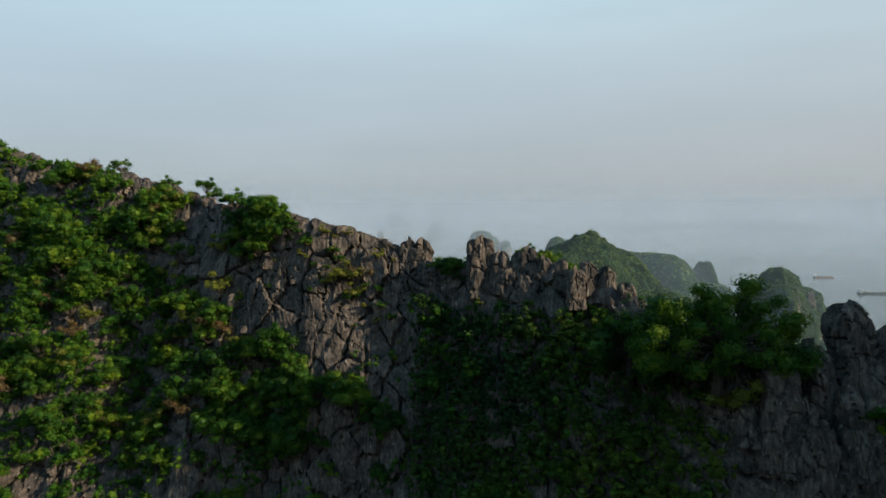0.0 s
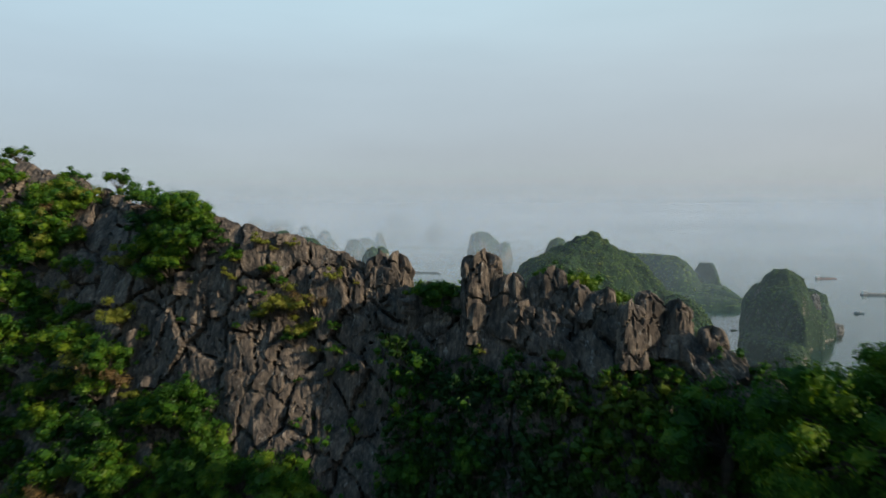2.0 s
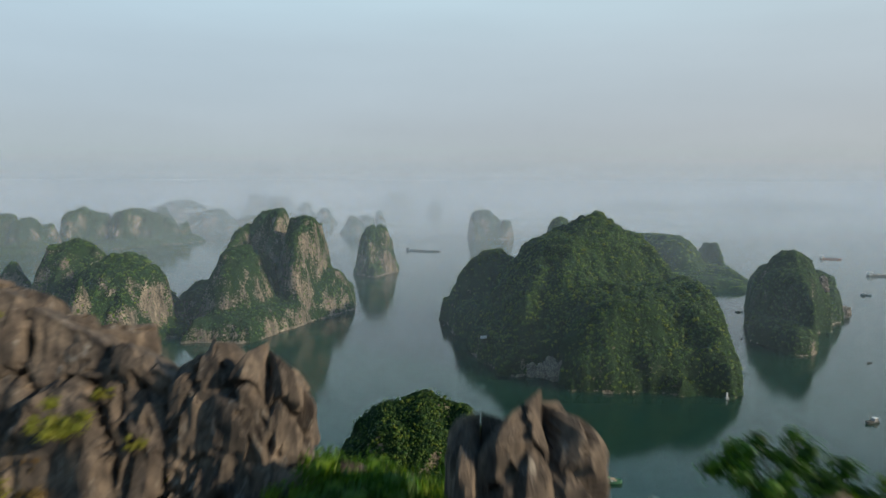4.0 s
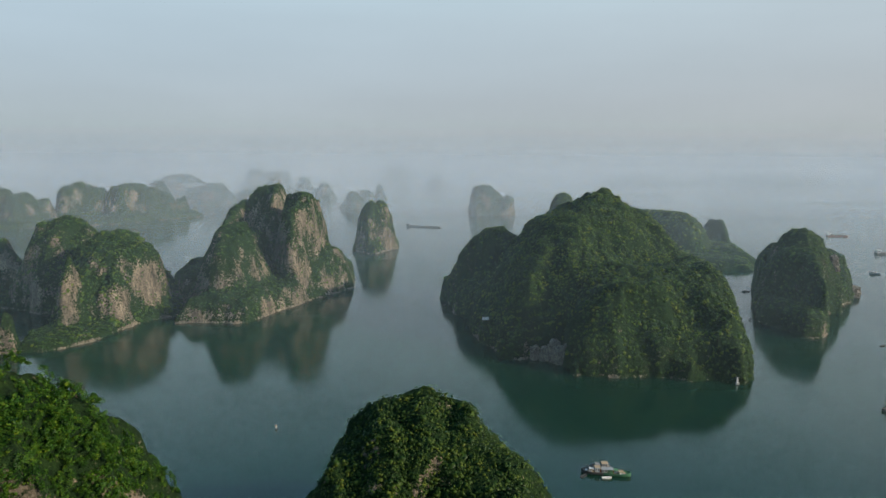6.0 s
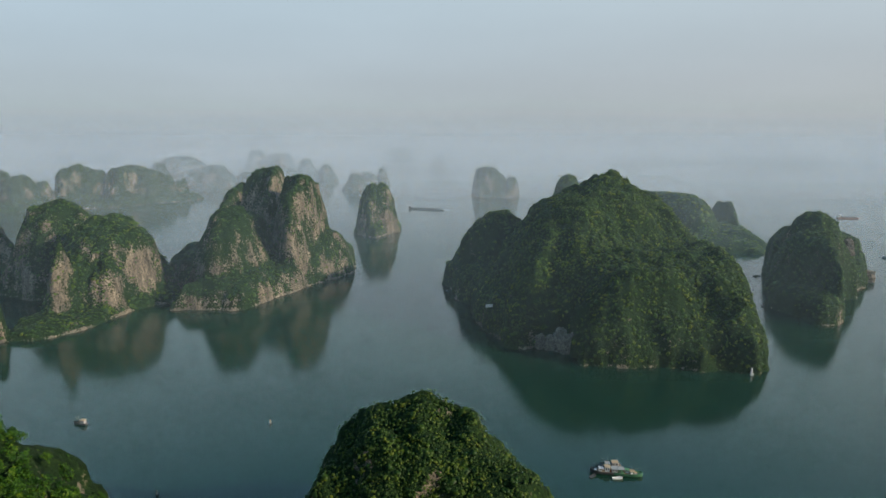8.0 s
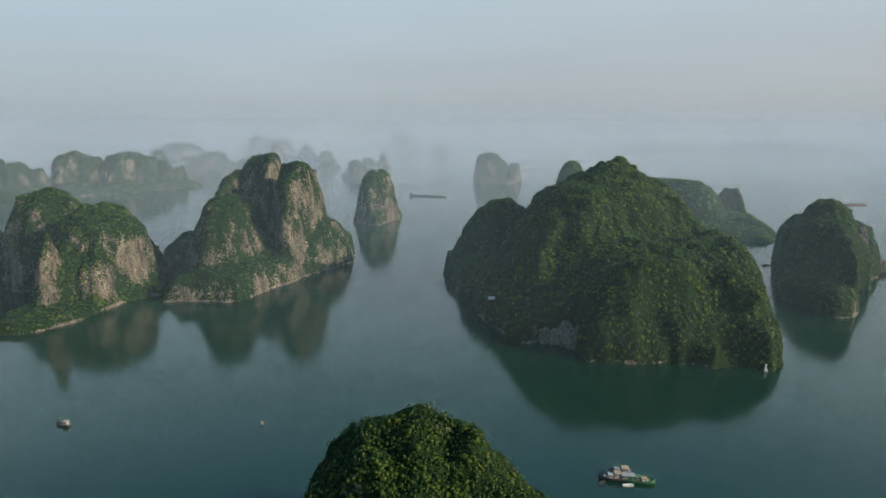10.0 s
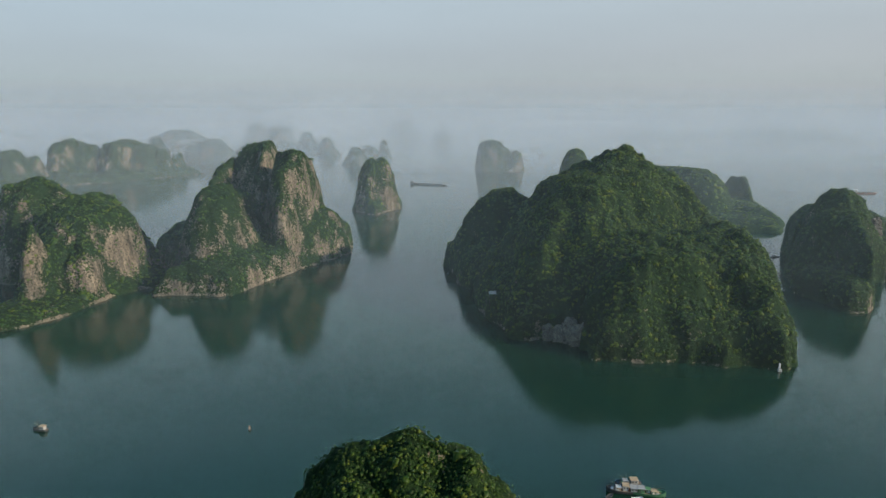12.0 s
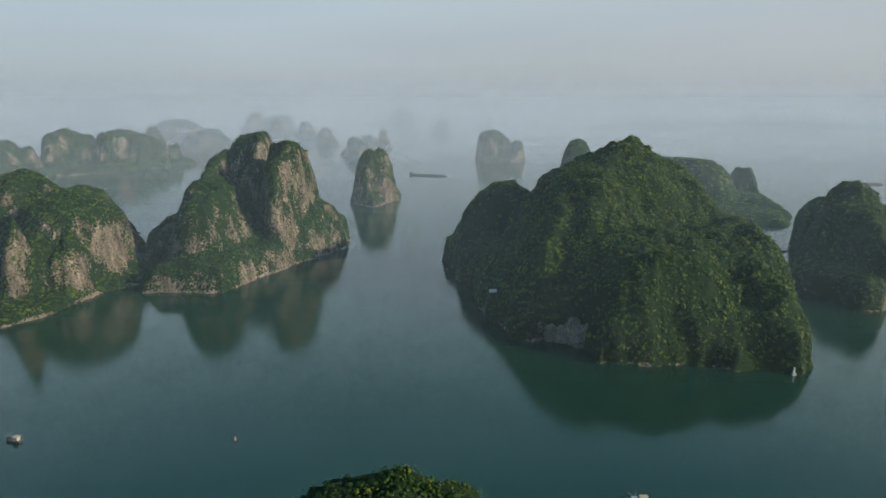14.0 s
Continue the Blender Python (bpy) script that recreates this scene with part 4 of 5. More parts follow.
# shrubs that stand out one by one: kind, x, metres below the crest, size
for kind, x, drop, size in [
        (1, -18.6, 0.7, 1.5), (0, -17.4, 0.7, 1.6), (1, -16.2, 0.8, 1.6), (1, -15.0, 1.2, 1.5), (0, -14.0, 1.5, 1.3), (0, -16.2, 2.2, 1.7), (1, -14.8, 2.6, 1.7), (1, -17.4, 2.4, 1.6), (2, -20.5, 0.2, 1.5), (0, -17.3, 3.2, 1.7), (1, -15.6, 3.4, 1.3), (2, -24.5, -0.3, 1.3), (0, -18.6, 3.4, 1.9), (1, -16.6, 4.6, 1.9), (0, -19.4, 2.0, 1.8), (1, -18.2, 5.4, 1.6),
         (3, 3.4, 3.2, 0.45),
        (3, -7.6, 4.6, 1.6), (4, -6.6, 4.3, 1.3), (3, -8.6, 5.2, 1.5), (3, -6.9, 5.6, 1.3), (0, -7.4, 6.4, 1.0), (2, -9.3, 2.8, 0.8), (3, -10.4, 1.4, 0.9), (3, -8.0, 1.0, 0.6), (0, -11.8, 2.6, 0.8),
        (0, 11.3, 2.6, 0.85), (1, 11.9, 2.9, 0.8), (0, 25.6, 4.6, 1.4), (1, 26.3, 5.2, 1.2), (1, 24.4, 11.5, 1.4), (0, 25.4, 12.4, 1.3), (2, 21.0, 12.6, 1.0), (3, -21.5, 5.0, 1.4), (3, -20.6, 8.4, 1.5), (2, -30.5, 0.0, 1.4), (4, -30.0, 3.6, 1.6), (0, -28.6, 2.8, 1.6)]:
    plant(kind, x, drop, size)
for kind, x, drop, size, out, lift in [
        (0, 0.9, 0.3, 1.5, -0.4, -0.6), (2, 1.7, 0.2, 1.6, -0.6, -0.5), (1, 1.3, 0.4, 1.4, 0.0, -0.7), (0, 0.1, 0.4, 1.2, -0.3, -0.5), (2, 2.1, 0.9, 1.0, 0.3, -0.6),
        (2, -25.3, -0.2, 1.5, 0.2, 0.7), (2, -38.0, -0.2, 1.5, 0.2, 0.6),
        (2, 8.2, -0.5, 1.3, 0.8, 0.4), (0, 9.0, -0.5, 1.3, 0.8, 0.2), (2, 9.8, -0.5, 1.2, 0.7, 0.1), (0, 10.6, -0.4, 1.0, 0.6, 0.0), (2, 7.6, -0.6, 1.0, 0.8, 1.0)]:
    plant(kind, x, drop, size, out, lift)
# tufts in the cracks of the bare face
for k in range(38):
    plant(rng_s.choice([0, 2, 2, 3, 3]), rng_s.uniform(-19, -3), rng_s.uniform(0.6, 9), rng_s.uniform(0.3, 0.75))
# the mass of shrubs on the ledges
weights = [k for k, (_, w) in enumerate(SHRUBS) for _ in range(w)]
count = 0
while count < 120:
    x, drop = rng_s.choice([rng_s.uniform(-48, 26), rng_s.uniform(-48, -18)]), rng_s.uniform(0.4, 26)
    rocky = -19 < x < -1 and drop < 11 or (1 < x < 14 and drop < 3.5) or (-30 < x < -18 and drop < 12 and rng_s.random() < 0.8) or (17.5 < x and drop < 14 and rng_s.random() < 0.8)
    if rocky and rng_s.random() < 0.97:
        continue
    plant(rng_s.choice(weights), x, drop, rng_s.choice([rng_s.uniform(0.8, 1.4), rng_s.uniform(1.5, 2.6)]))
    count += 1
# the thick growth on the high shoulder
for k in range(62):
    plant(rng_s.choice(weights), rng_s.uniform(-50, -23), rng_s.choice([rng_s.uniform(0.8, 22), rng_s.uniform(9, 26)]), rng_s.uniform(1.1, 2.2))
for k in range(22):
    plant(rng_s.choice([0, 1, 1, 2]), rng_s.uniform(-17.5, -9), rng_s.uniform(11, 22), rng_s.uniform(1.6, 2.5))
# the broad tree on the shoulder
def broad_tree(seed, base, span, clumps, leaves):
    """A spreading tree: tapered trunk, limbs to each spray, leaves in flat tiers. span: half widths and height."""
    rng = np.random.default_rng(seed)
    cen = np.stack([rng.uniform(-1, 1, clumps), rng.uniform(-1, 1, clumps), rng.uniform(0, 1, clumps)], -1)
    far_out = np.hypot(cen[:, 0], cen[:, 1])
    cen[:, 2] = (-0.12 + 1.12 * cen[:, 2]) * np.sqrt(np.clip(1.15 - np.clip(far_out, 0, 1) ** 2, 0.1, 1))
    cen = cen * np.array(span)
    who = rng.integers(clumps, size=leaves)
    dirs = rng.normal(size=(leaves, 3))
    dirs /= np.linalg.norm(dirs, axis=1)[:, None]
    rad = rng.uniform(0.55, 1.05, clumps)
    c = cen[who] + dirs * (rad[who] * rng.uniform(0.3, 1.1, leaves) ** 0.5)[:, None] * np.array([1, 1, 0.8])
    nrm = dirs * 0.8 + rng.normal(size=(leaves, 3)) * 0.45 + np.array([0, 0, 0.35])
    nrm /= np.linalg.norm(nrm, axis=1)[:, None]
    t = np.cross(nrm, rng.normal(size=(leaves, 3)))
    t /= np.linalg.norm(t, axis=1)[:, None]
    b = np.cross(nrm, t)
    s = 0.11 * rng.uniform(0.6, 1.3, leaves)[:, None]
    V = np.stack([c - t * s, c - b * s * 0.42 + nrm * s * 0.2, c + t * s - nrm * s * 0.2, c + b * s * 0.42 + nrm * s * 0.2], 1).reshape(-1, 3)
    F = np.arange(len(V)).reshape(-1, 4)
    for q, r in zip(cen, rad):
        K, KF = clump_core(rng, 7, 3, 0.8, -1.0, 0.25)
        F = np.concatenate([F, KF + len(V)])
        V = np.concatenate([V, q + K * r * 0.6])
    thing = new("tree")
    tagged(thing, "broad dark green tree spreading over the rocky shoulder", "tree")
    part_me("crown", mesh_from("crown", V, F, M_LEAF, False), thing)
    bm = bmesh.new()
    rod(bm, (0, 0, -2.2), (0.2, 0, 0.6), 0.34, 0.24, 8)
    rod(bm, (0.2, 0, 0.5), (0.0, 0.1, 1.8), 0.24, 0.16, 8)
    part("trunk", bm, M_WOOD, thing, "grey-brown trunk")
    bm = bmesh.new()
    for q in cen:
        mid = Vector((q[0] * 0.45, q[1] * 0.45, 0.6 + q[2] * 0.35))
        rod(bm, (0.1, 0, 0.3 + 0.2 * q[2]), mid, 0.11, 0.06, 5)
        rod(bm, mid, q, 0.06, 0.02, 5)
    part("limb", bm, M_WOOD, thing)
    thing.matrix_basis = RIDGE @ pose(*base)
    return thing


broad_tree(451, (17.6, 46.2, 109.3), (4.8, 2.3, 5.2), 130, 24000)
broad_tree(452, (13.2, 50.0, 108.2), (2.4, 1.8, 3.6), 40, 5600)

# low undergrowth between them
rng_u = np.random.default_rng(8)
UNDER = [leaf_cloud(rng_u, 6, 96, 0.07, 1.0, core=(5, 2))[:2] for _ in range(8)]
ux = rng_u.uniform(-60, 30, 7000)
ud = rng_u.uniform(0.3, 34, 7000)
wild = fbm(np.stack([ux / 5, ud / 5, ux * 0], -1), 3, 371)
open_rock = ((ux > -19) & (ux < -1.5) & (ud < 10.5)) | ((ux > -1.5) & (ux < 14) & (ud < 3.2)) | ((ux > -30) & (ux <= -19) & (ud < 11)) | ((ux > 17) & (ud < 15))
keep = (wild > np.where(open_rock, 0.62, np.where((ux < -20) | (ux > -1), -0.2, -0.05)))
ux, ud = ux[keep][:900], ud[keep][:900]
uy, uz = ridge_point(ux, ud)
rel = ridge_relief(ux, ud)
UP = np.stack([ux, uy - 0.9 * rel - 0.1, uz + 0.3 * rel - 0.4], -1)
UV, UF = scatter(UNDER, UP, rng_u.uniform(0.8, 1.7, len(UP)), rng_u)
under = new("undergrowth", mesh_from("undergrowth", UV, UF, M_LEAF, False))
under.matrix_basis = RIDGE
tagged(under, "dense low green undergrowth over the rock", "undergrowth", kind="stuff")
# the thicket on the high shoulder and down the slope
THICK = [leaf_cloud(rng_u, 16, 520, 0.06, 1.0, core=(5, 2))[:2] for _ in range(6)]
tx, td = rng_u.uniform(-58, -20, 260), rng_u.uniform(1.0, 36, 260)
grown = (fbm(np.stack([tx / 6, td / 6, tx * 0], -1), 3, 377) > -0.15) & ((tx < -27) | (td > 10))
tx, td = tx[grown], td[grown]
ty, tz = ridge_point(tx, td)
rel = ridge_relief(tx, td)
TV, TF = scatter(THICK, np.stack([tx, ty - 0.9 * rel - 0.1, tz + 0.3 * rel - 0.3], -1), rng_u.uniform(1.2, 2.4, len(tx)), rng_u)
thicket = new("thicket", mesh_from("thicket", TV, TF, M_LEAF, False))
thicket.matrix_basis = RIDGE
tagged(thicket, "dense thicket of green shrubs on a steep slope", "thicket", kind="stuff")
# the overgrown hollow; leaf colour darker than around it, to deepen its shade
hx, hd = rng_u.uniform(-1.5, 20, 1900), rng_u.uniform(3.4, 30, 1900)
clear = (hx > 17.5) & (hd < 14)
hx, hd = hx[~clear], hd[~clear]
hy, hz = ridge_point(hx, hd)
rel = ridge_relief(hx, hd)
HP = np.stack([hx, hy - 0.9 * rel - 0.1, hz + 0.3 * rel - 0.5], -1)
HV, HF = scatter(UNDER, HP, rng_u.uniform(0.7, 1.5, len(HP)), rng_u)
hollow = new("undergrowth", mesh_from("undergrowth", HV, HF, M_CROWN, False))
hollow.matrix_basis = RIDGE
tagged(hollow, "undergrowth filling a hollow, its green darkened for the shade", "undergrowth", kind="stuff")

# the spur below on the far side of the ridge
island("wooded_spur", "rocky spur of the mountain with sunlit green scrub",
       [(-123, 60), (-63, 58), (-3, 100), (-4, 138), (-16, 152), (-55, 187), (-123, 180), (-153, 120)],
       [(-52, 126, 85.8, 26, 46, 2.8), (-42, 135, 82.0, 21, 30, 2.7), (-83, 106, 76.4, 33, 59, 2.1), (-37, 138, 64.9, 12, 50, 2.6)],
       1.0, 127, 2500, 0.12, -0.1, 6.0, 1.3, M_ISLE_BARE, CROWNS, M_LEAF, focus=(-38, 123, 21), bushes=(2100, 1.5))
# the neighbouring peak whose shade falls on the ridge
def on_ridge(x, y, z):
    return RIDGE @ Vector((x, y, z))


peak_ring = [on_ridge(x, y, 0).to_2d() for x, y in ((32, 38), (42, 49), (60, 50), (90, 42), (106, 12), (92, -38), (62, -48), (44, -14), (33, 12))]
peak_tops = []
for x, y, z, rx, ry, e in ((52, 36, 120.5, 15, 24, 4.0), (42, 37, 118.5, 11, 20, 4.0), (67, 12, 117, 34, 44, 3.0)):
    q = on_ridge(x, y, z)
    peak_tops.append((q.x, q.y, q.z, rx * RIDGE_SIZE, ry * RIDGE_SIZE, e))
island("karst_peak", "steep limestone peak grown over with forest", [(q.x, q.y) for q in peak_ring], peak_tops,
       1.5, 131, 500, 1.4, 0.0, 2.0, 0.3)

# unseen mountain added behind the starting point to dim skylight on the ridge
island("karst_peak", "unseen wooded limestone mountain, added to dim the sky light",
       [(-130, -60), (-90, -30), (-30, -22), (40, -26), (80, -60), (90, -130), (20, -190), (-90, -180), (-150, -120)],
       [(-10, -95, 195, 70, 60, 3.0), (-70, -100, 165, 60, 70, 3.0), (45, -105, 150, 40, 60, 3.0)],
       4.0, 137, 500, 3.0, 0.0, 4.0, 1.0)

# ---- mist over the bay: upright sheets, tinted by distance to paint the haze ----
VEILS = [(285 + 44 * k, 0.016, 190 + 2 * k) for k in range(12)]
VEILS += [(840, 0.045, 215), (930, 0.05, 220), (1040, 0.07, 230), (1180, 0.09, 240), (1340, 0.06, 250), (1535, 0.19, 260), (1700, 0.14, 265), (1830, 0.2, 270), (2250, 0.28, 280), (2850, 0.36, 290), (3700, 0.5, 300), (4700, 0.8, 310)]
for k, (my, thick, top) in enumerate(VEILS):
    gx = np.linspace(-5000, 5000, 81)
    gz = np.linspace(-0.6, top, 9)
    X, Z = np.meshgrid(gx, gz)
    bend = my + 12 * np.sin(gx / 310 + k) + 7 * np.sin(gx / 120 + 2 * k)
    V = np.stack([X.ravel(), np.tile(bend, len(gz)), Z.ravel()], -1)
    tone = (0.69, 0.87, 0.985) if my < 800 else ((0.85, 0.91, 0.99) if my < 1300 else (0.78, 0.85, 0.96))
    veil = new("mist", mesh_from("mist", V, grid_faces(len(gz), len(gx)), mist("mist_air", thick, top, tone)))
    tagged(veil, "thin bluish morning mist lying over the bay", "mist", kind="structure")


# ---- bare cliffs at the islands' feet ----
M_CLIFF = limestone("limestone_shore", 3.0, (0.08, 0.075, 0.066), (0.20, 0.18, 0.155), (0.36, 0.325, 0.275))


def shore_cliff(parent, blades, seed):
    """Bare blades of rock standing at the waterline: x, y, foot height, width, depth, height."""
    for k, (x, y, z, wide, deep, tall) in enumerate(blades):
        me = pinnacle_mesh(seed + k, wide, deep, tall, 0.25)
        me.materials[0] = M_CLIFF
        ob = part_me("cliff", me, parent, "bare pale limestone cliff")
        ob.matrix_basis = pose(x, y, z, -8, 0, 25 * math.sin(k * 1.9))


shore_cliff(great_isle, [(60 + 4.4 * k, 430 - 3.1 * k, -2, 9 + 2 * math.sin(k * 1.7), 7, 9 + 5 * math.sin(0.55 * k - 0.4) + 2 * math.sin(k * 2.9)) for k in range(11)], 700)
shore_cliff(wedge_isle, [(352, 590, 28, 7, 7, 15), (357, 592, 14, 5, 5, 11), (385, 612, -1, 12, 8, 9), (400, 630, -1, 10, 8, 8)], 730)

# ---- boats and small things on the water ----
M_HULL = painted("tarred_hull", (0.05, 0.055, 0.06), 0.7)
M_HULL_G = painted("green_hull", (0.05, 0.16, 0.09), 0.6)
M_HULL_B = painted("blue_hull", (0.06, 0.11, 0.15), 0.6)
M_DECK = painted("deck_planks", (0.22, 0.17, 0.12), 0.85, 0, 0.4, 3)
M_WHITE = painted("white_paint", (0.66, 0.67, 0.66), 0.55, 0, 0.2)
M_TAN = painted("tan_roof", (0.46, 0.36, 0.24), 0.7, 0, 0.3)
M_GREYT = painted("grey_tarp", (0.34, 0.36, 0.37), 0.8, 0, 0.3)
M_GREENT = painted("green_tarp", (0.09, 0.25, 0.12), 0.8, 0, 0.3)
M_RUST = painted("rusty_steel", (0.22, 0.09, 0.06), 0.8, 0.1, 0.5, 0.4)
M_STEEL = painted("dark_steel", (0.07, 0.07, 0.075), 0.7, 0.2, 0.4, 0.3)
M_SAND = painted("heaped_sand", (0.26, 0.22, 0.17), 0.95, 0, 0.3, 0.6)
M_ORANGE = painted("orange_paint", (0.38, 0.12, 0.05), 0.5, 0, 0.3)


def hull_mesh(name, length, beam, depth, material, sheer=0.35, stern=0.8):
    """A boat's shell: pointed rising bow at +x, full stern, hollow with a rail of real thickness."""
    n, k = 17, 9
    u = np.linspace(0, 1, n)
    half = beam / 2 * np.where(u < 0.55, stern + (1 - stern) * np.sin(u / 0.55 * math.pi / 2), np.sqrt(np.clip(1 - (np.clip(u - 0.55, 0, 1) / 0.45) ** 2.2, 0.0, 1)) + 0.02)
    top = depth * (1 + sheer * (2 * u - 0.8) ** 2)
    rows = []
    for i in range(n):
        x = (u[i] - 0.5) * length
        for j in range(k):                                   # outer skin, port rail to starboard rail
            a = math.pi * j / (k - 1)
            rows.append((x, -half[i] * math.copysign(abs(math.cos(a)) ** 0.6, math.cos(a)), top[i] - (top[i] + 0.35 * depth) * math.sin(a) ** 0.8))
        for j in range(k):                                   # inner skin back again
            a = math.pi * (1 - j / (k - 1))
            rows.append((x * 0.985, -max(half[i] - 0.12, 0.01) * math.copysign(abs(math.cos(a)) ** 0.6, math.cos(a)), top[i] - 0.45 * depth * math.sin(a) ** 0.5))
    V = np.array(rows)
    F = grid_faces(n, 2 * k, True)
    caps = [[j, j + 1, 2 * k - 2 - j, 2 * k - 1 - j] for j in range(k - 1)]
    caps += [[b + (n - 1) * 2 * k for b in reversed(c)] for c in caps]
    return mesh_from(name, V, np.concatenate([F, np.array(caps)]), material, False)


def boat(name, label, length, beam, depth, hull_mat, cabins, place, turn, mast=0.0, deck=True, category="boat"):
    """cabins: x, y, length, width, height, wall material, roof material."""
    thing = new(name)
    tagged(thing, label, category)
    part_me("hull", hull_mesh("hull", length, beam, depth, hull_mat), thing)
    if deck:
        bm = bmesh.new()
        box(bm, -0.05 * length, 0, depth * 0.78, length * 0.78, beam * 0.78, 0.1, 0.02)
        part("deck", bm, M_DECK, thing, "worn plank deck")
    for cx, cy, cl, cw, ch, wall, roof in cabins:
        bm = bmesh.new()
        box(bm, cx, cy, depth * 0.8 + ch / 2, cl, cw, ch, 0.04)
        cab = part("cabin", bm, wall, thing)
        bm = bmesh.new()
        box(bm, cx, cy, depth * 0.8 + ch + 0.07, cl + 0.5, cw + 0.4, 0.12, 0.04)
        part("roof", bm, roof, cab)
        for side in (-1, 1):
            for q in (-0.25, 0.25):
                bm = bmesh.new()
                box(bm, cx + q * cl, cy + side * (cw / 2 + 0.005), depth * 0.8 + ch * 0.62, cl * 0.28, 0.03, ch * 0.34)
                part("window", bm, M_STEEL, cab, "dark cabin opening")
    if mast:
        bm = bmesh.new()
        rod(bm, (length * 0.12, 0, depth * 0.7), (length * 0.12, 0, depth + mast), 0.07, 0.04)
        rod(bm, (length * 0.12, 0, depth + mast * 0.35), (length * 0.42, 0, depth + mast * 0.85), 0.05, 0.03)
        part("mast", bm, M_DECK, thing)
    thing.matrix_basis = pose(place[0], place[1], 0.0, 0, 0, turn)
    return thing


boat("fishing_boat", "dark wooden fishing boat with white and tan roofs", 11.0, 3.4, 1.1, M_HULL,
     [(-3.2, 0.2, 2.0, 2.0, 1.4, M_GREYT, M_GREYT), (-0.6, -0.1, 1.7, 1.9, 1.8, M_WHITE, M_TAN), (1.7, 0.3, 1.3, 1.5, 1.2, M_TAN, M_WHITE)], (64.6, 284.6), 172, 3.2)
boat("fishing_boat", "green wooden fishing boat with cluttered deck", 10.5, 3.3, 1.1, M_HULL_G,
     [(-2.6, 0, 1.8, 2.0, 1.5, M_GREENT, M_GREYT), (-0.4, 0.3, 1.2, 1.3, 1.1, M_WHITE, M_GREENT), (1.4, -0.2, 1.4, 1.6, 0.9, M_GREENT, M_TAN)], (72.6, 283.2), -8, 2.6)
boat("fishing_boat", "blue-grey wooden fishing boat with a tarpaulin roof", 9.0, 3.0, 1.0, M_HULL_B,
     [(-1.6, 0, 2.2, 2.0, 1.6, M_GREYT, M_TAN), (1.2, 0.1, 1.5, 1.6, 1.2, M_HULL_B, M_GREYT)], (67.4, 288.4), 178, 3.6)
boat("dinghy", "small white dinghy moored beside fishing boats", 3.8, 1.4, 0.45, M_WHITE, [], (68.0, 280.6), 6, deck=False)
boat("dinghy", "small dark wooden dinghy moored beside fishing boats", 3.4, 1.3, 0.4, M_HULL, [], (59.4, 282.0), 40, deck=False)
rng_b = random.Random(12)
CRATE_M = [M_WHITE, M_TAN, M_ORANGE, M_GREYT, M_GREENT]
for bx, by in [(66.6, 285.0), (67.4, 284.0), (75.0, 282.4), (76.0, 283.0), (61.2, 285.4), (74.4, 283.6), (62.4, 284.0), (73.6, 282.4), (65.2, 288.0), (70.0, 288.4), (65.9, 284.0), (71.2, 283.9), (60.8, 284.6), (74.8, 282.0)]:
    bm = bmesh.new()
    w, d, h = rng_b.uniform(0.7, 1.3), rng_b.uniform(0.5, 0.9), rng_b.uniform(0.4, 0.8)
    box(bm, 0, 0, h / 2, w, d, h, 0.05)
    me = bpy.data.meshes.new("crate")
    bm.to_mesh(me)
    bm.free()
    me.materials.append(rng_b.choice(CRATE_M))
    ob = new("crate", me)
    ob.matrix_basis = pose(bx, by, 0.93, 0, 0, rng_b.uniform(0, 180))
    tagged(ob, "weathered crate on a fishing boat's deck", "crate", "deck cargo")
boat("fishing_boat", "small dark fishing boat with a white cabin", 6.4, 2.2, 0.8, M_HULL, [(-1.4, 0, 2.0, 1.5, 1.4, M_GREYT, M_TAN)], (-153.6, 322.0), 168, 3.0)
boat("fishing_boat", "small fishing boat with lifting gear", 9.0, 2.8, 1.0, M_HULL, [(-2.0, 0, 2.4, 1.8, 1.6, M_GREYT, M_WHITE)], (226.0, 348.0), 200, 4.5)
boat("fishing_boat", "grey fishing boat out on the bay", 11.0, 3.2, 1.2, M_HULL_B, [(-2.4, 0, 3.4, 2.2, 1.7, M_GREYT, M_GREYT)], (494.0, 735.0), -25, 3.0)
boat("dinghy", "dark wooden dinghy by an island", 8.0, 2.0, 0.7, M_HULL, [(-1.0, 0, 2.2, 1.4, 1.1, M_GREYT, M_HULL)], (298.0, 635.0), 4)
boat("dinghy", "dark wooden dinghy by an island", 5.0, 1.6, 0.6, M_HULL, [], (247.0, 526.0), 60, deck=False)
boat("dinghy", "dark wooden dinghy on open water", 4.5, 1.5, 0.6, M_HULL, [], (302.0, 457.0), 20, deck=False)
boat("dinghy", "dark dinghy near the shore", 4.0, 1.4, 0.5, M_HULL, [], (6.0, 572.0), 70, deck=False)


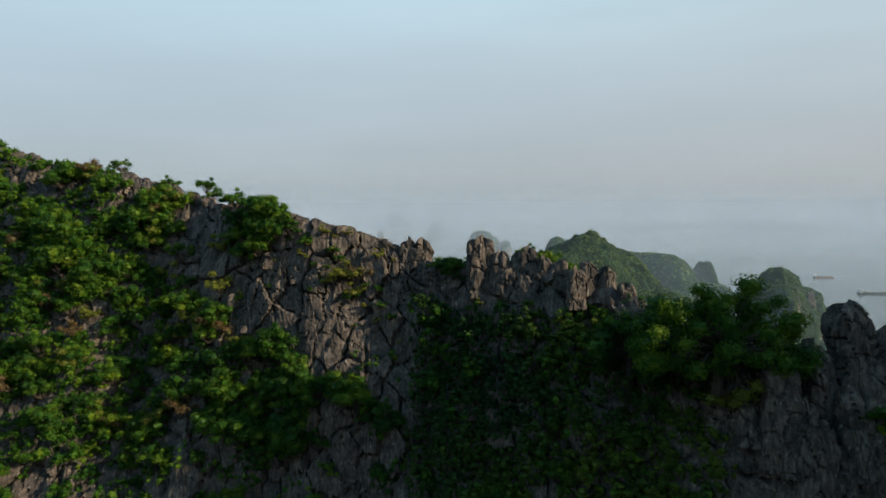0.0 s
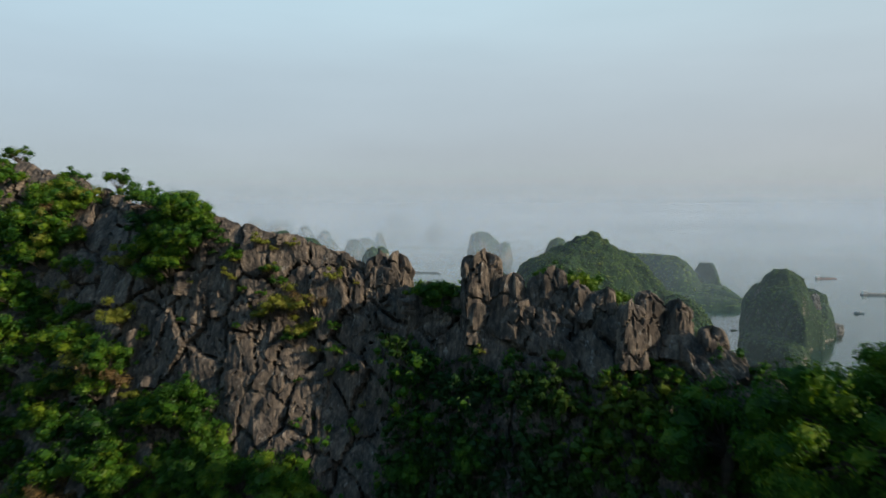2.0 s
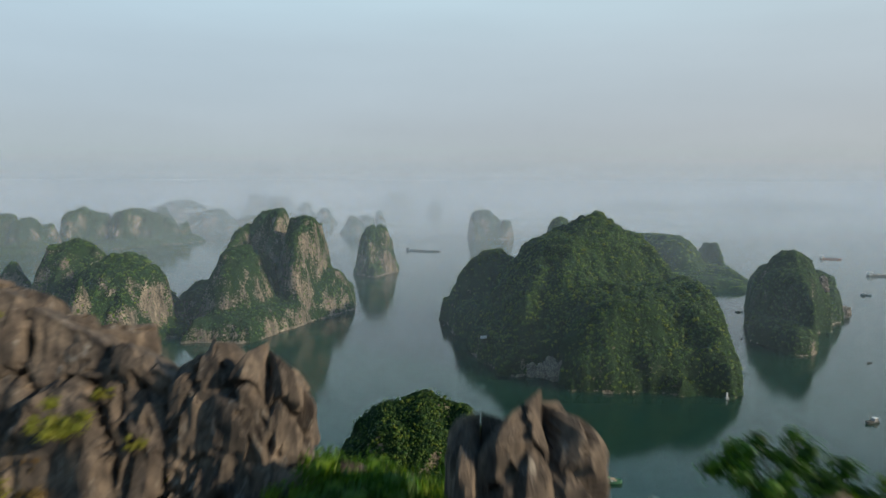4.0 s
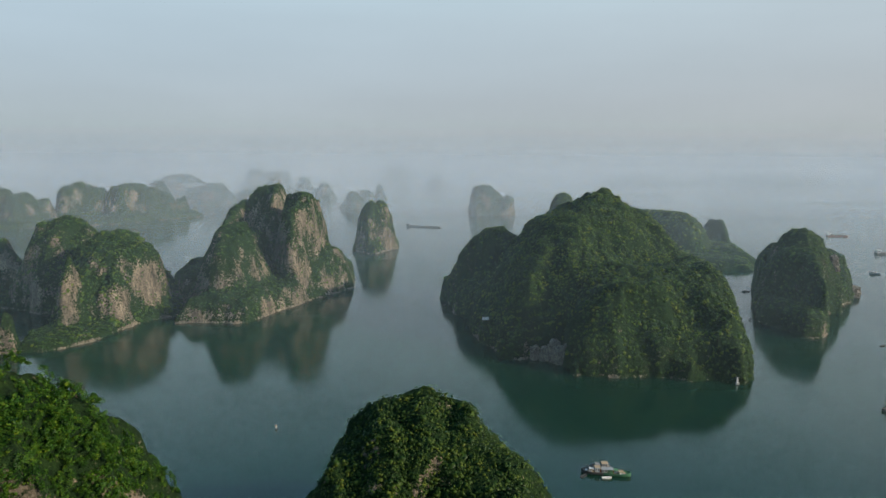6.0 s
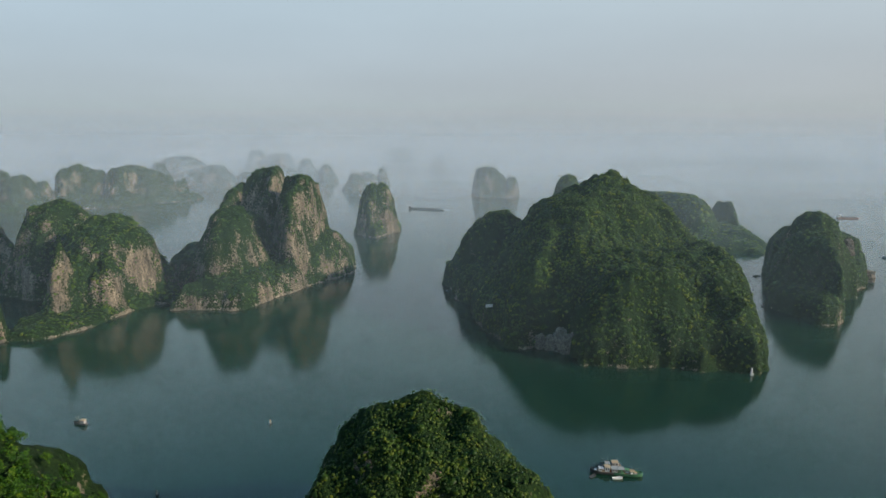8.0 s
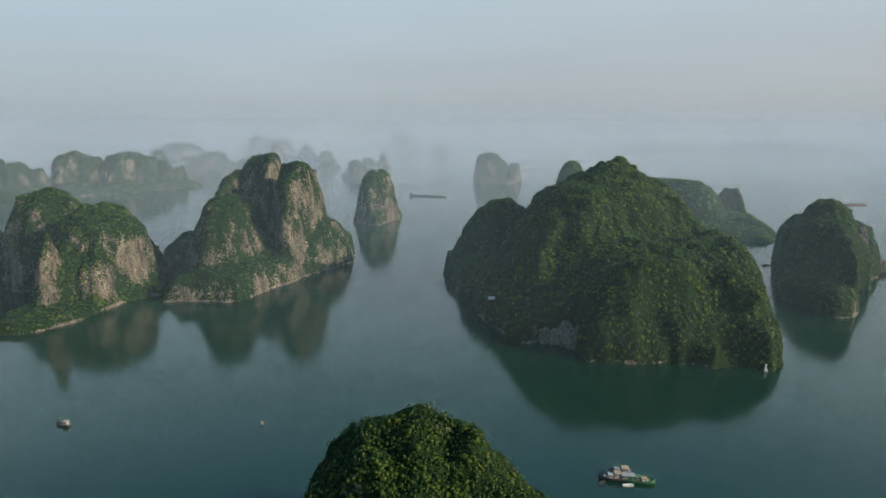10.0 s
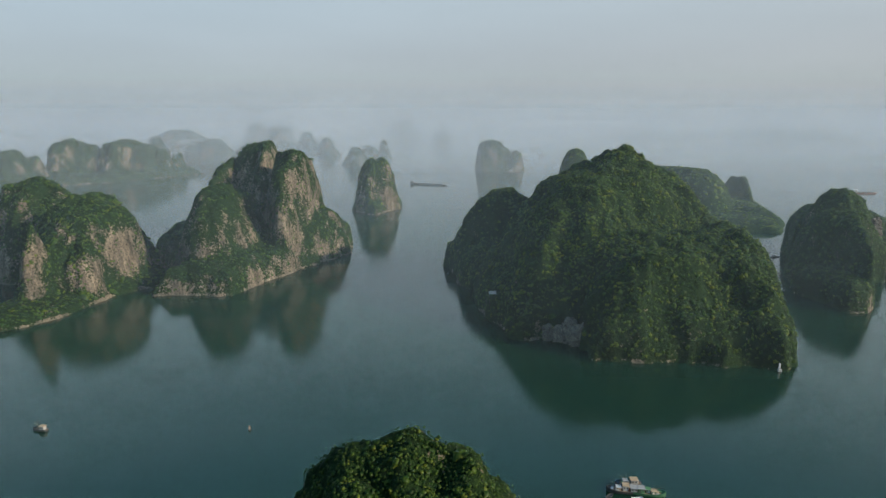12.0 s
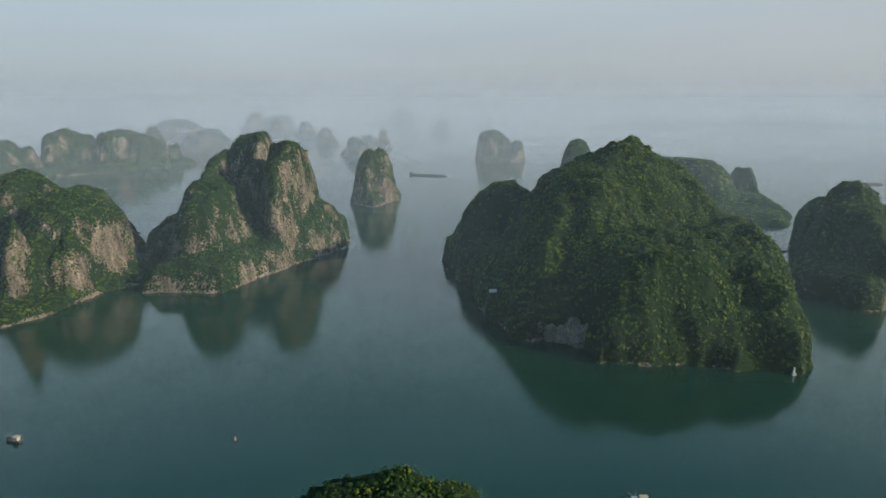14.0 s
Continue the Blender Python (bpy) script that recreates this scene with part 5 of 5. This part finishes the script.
def barge(label, length, beam, hull_mat, house_at, place, turn, heap=True, house_mat=M_WHITE):
    """A long low barge: shell with raked ends, coaming, heaped load, wheelhouse at one end."""
    thing = new("barge")
    tagged(thing, label, "barge", "barges on the bay")
    bm = bmesh.new()
    box(bm, 0, 0, 0.6, length, beam, 2.4)
    for v in bm.verts:
        if v.co.z < 0:
            v.co.x *= 0.94
    bmesh.ops.bevel(bm, geom=list(bm.edges), offset=0.15, segments=1, affect="EDGES")
    part("hull", bm, hull_mat, thing)
    for side in (-1, 1):
        bm = bmesh.new()
        box(bm, -0.02 * length, side * beam * 0.38, 2.2, length * 0.8, 0.25, 0.8)
        part("coaming", bm, M_STEEL, thing)
    if heap:
        gx, gy = np.linspace(-0.4, 0.36, 40) * length, np.linspace(-0.36, 0.36, 9) * beam
        X, Y = np.meshgrid(gx, gy)
        Z = 1.7 + 1.5 * (1 - (np.abs(Y) / (0.37 * beam)) ** 2) * (0.75 + 0.25 * np.sin(X * 0.5))
        part_me("load", mesh_from("load", np.stack([X.ravel(), Y.ravel(), Z.ravel()], -1), grid_faces(9, 40), M_SAND), thing, "heaped sand")
    bm = bmesh.new()
    box(bm, house_at * length, 0, 3.6, 5.0, beam * 0.6, 3.8, 0.1)
    house = part("wheelhouse", bm, house_mat, thing)
    bm = bmesh.new()
    box(bm, house_at * length, 0, 5.65, 6.0, beam * 0.7, 0.3, 0.08)
    part("roof", bm, house_mat, house)
    for side in (-1, 1):
        bm = bmesh.new()
        box(bm, house_at * length, side * (beam * 0.3 + 0.01), 4.4, 3.6, 0.06, 1.0)
        part("window", bm, M_STEEL, house)
    thing.matrix_basis = pose(place[0], place[1], 0, 0, 0, turn)
    return thing


barge("long low dark barge crossing the bay", 74.0, 9.0, M_STEEL, -0.46, (-33.0, 1240.0), -22, False, M_STEEL)
barge("dark barge with a white wheelhouse", 52.0, 9.0, M_STEEL, -0.42, (636.0, 895.0), -8)
barge("rusty red barge riding on the bay", 34.0, 8.0, M_RUST, -0.42, (699.0, 1118.0), -4, False)
barge("pale hazy freighter far out", 78.0, 13.0, M_GREYT, 0.40, (1140.0, 2770.0), -20, False)


def buoy(label, place, tall):
    thing = new("buoy")
    tagged(thing, label, "buoy", "channel buoys")
    bm = bmesh.new()
    rod(bm, (0, 0, -0.3), (0, 0, 0.45), 0.6, 0.55, 14)
    part("float", bm, M_STEEL, thing)
    bm = bmesh.new()
    for a in range(4):
        c, s = math.cos(a * math.pi / 2), math.sin(a * math.pi / 2)
        rod(bm, (0.42 * c, 0.42 * s, 0.4), (0.1 * c, 0.1 * s, tall * 0.8), 0.045, 0.035, 5)
    rod(bm, (0, 0, tall * 0.4), (0, 0, tall * 0.7), 0.26, 0.18, 10)
    part("frame", bm, M_TAN, thing, "tan lattice tower")
    bm = bmesh.new()
    rod(bm, (0, 0, tall * 0.78), (0, 0, tall), 0.18, 0.14, 8)
    part("lantern", bm, M_ORANGE, thing)
    thing.matrix_basis = pose(place[0], place[1], 0)
    return thing


buoy("tan channel buoy with a dark float on still water", (-71.3, 323.3), 1.9)
buoy("tan channel buoy with a dark float on still water", (-94.8, 268.4), 1.6)

# the white board on the great island's shore, and the marker by the water
board = new("sign_board")
tagged(board, "plain white board on posts above the shore", "sign")
bm = bmesh.new()
box(bm, 0, 0, 3.0, 4.6, 0.2, 2.0, 0.03)
part("panel", bm, M_WHITE, board)
for sx in (-1.8, 1.8):
    bm = bmesh.new()
    rod(bm, (sx, 0.16, -6.0), (sx, 0.16, 3.6), 0.12)
    part("post", bm, M_STEEL, board)
board.matrix_basis = pose(33.2, 457.4, 14.7, 0, 0, 10)
marker = new("shore_marker")
tagged(marker, "small white stone marker at the waterline", "marker")
bm = bmesh.new()
box(bm, 0, 0, 0.2, 1.8, 1.8, 1.6, 0.08)
part("base", bm, M_GREYT, marker)
bm = bmesh.new()
rod(bm, (0, 0, 1.0), (0, 0, 3.8), 0.55, 0.35, 10)
part("shaft", bm, M_WHITE, marker)
marker.matrix_basis = pose(168.0, 383.5, 0.1)
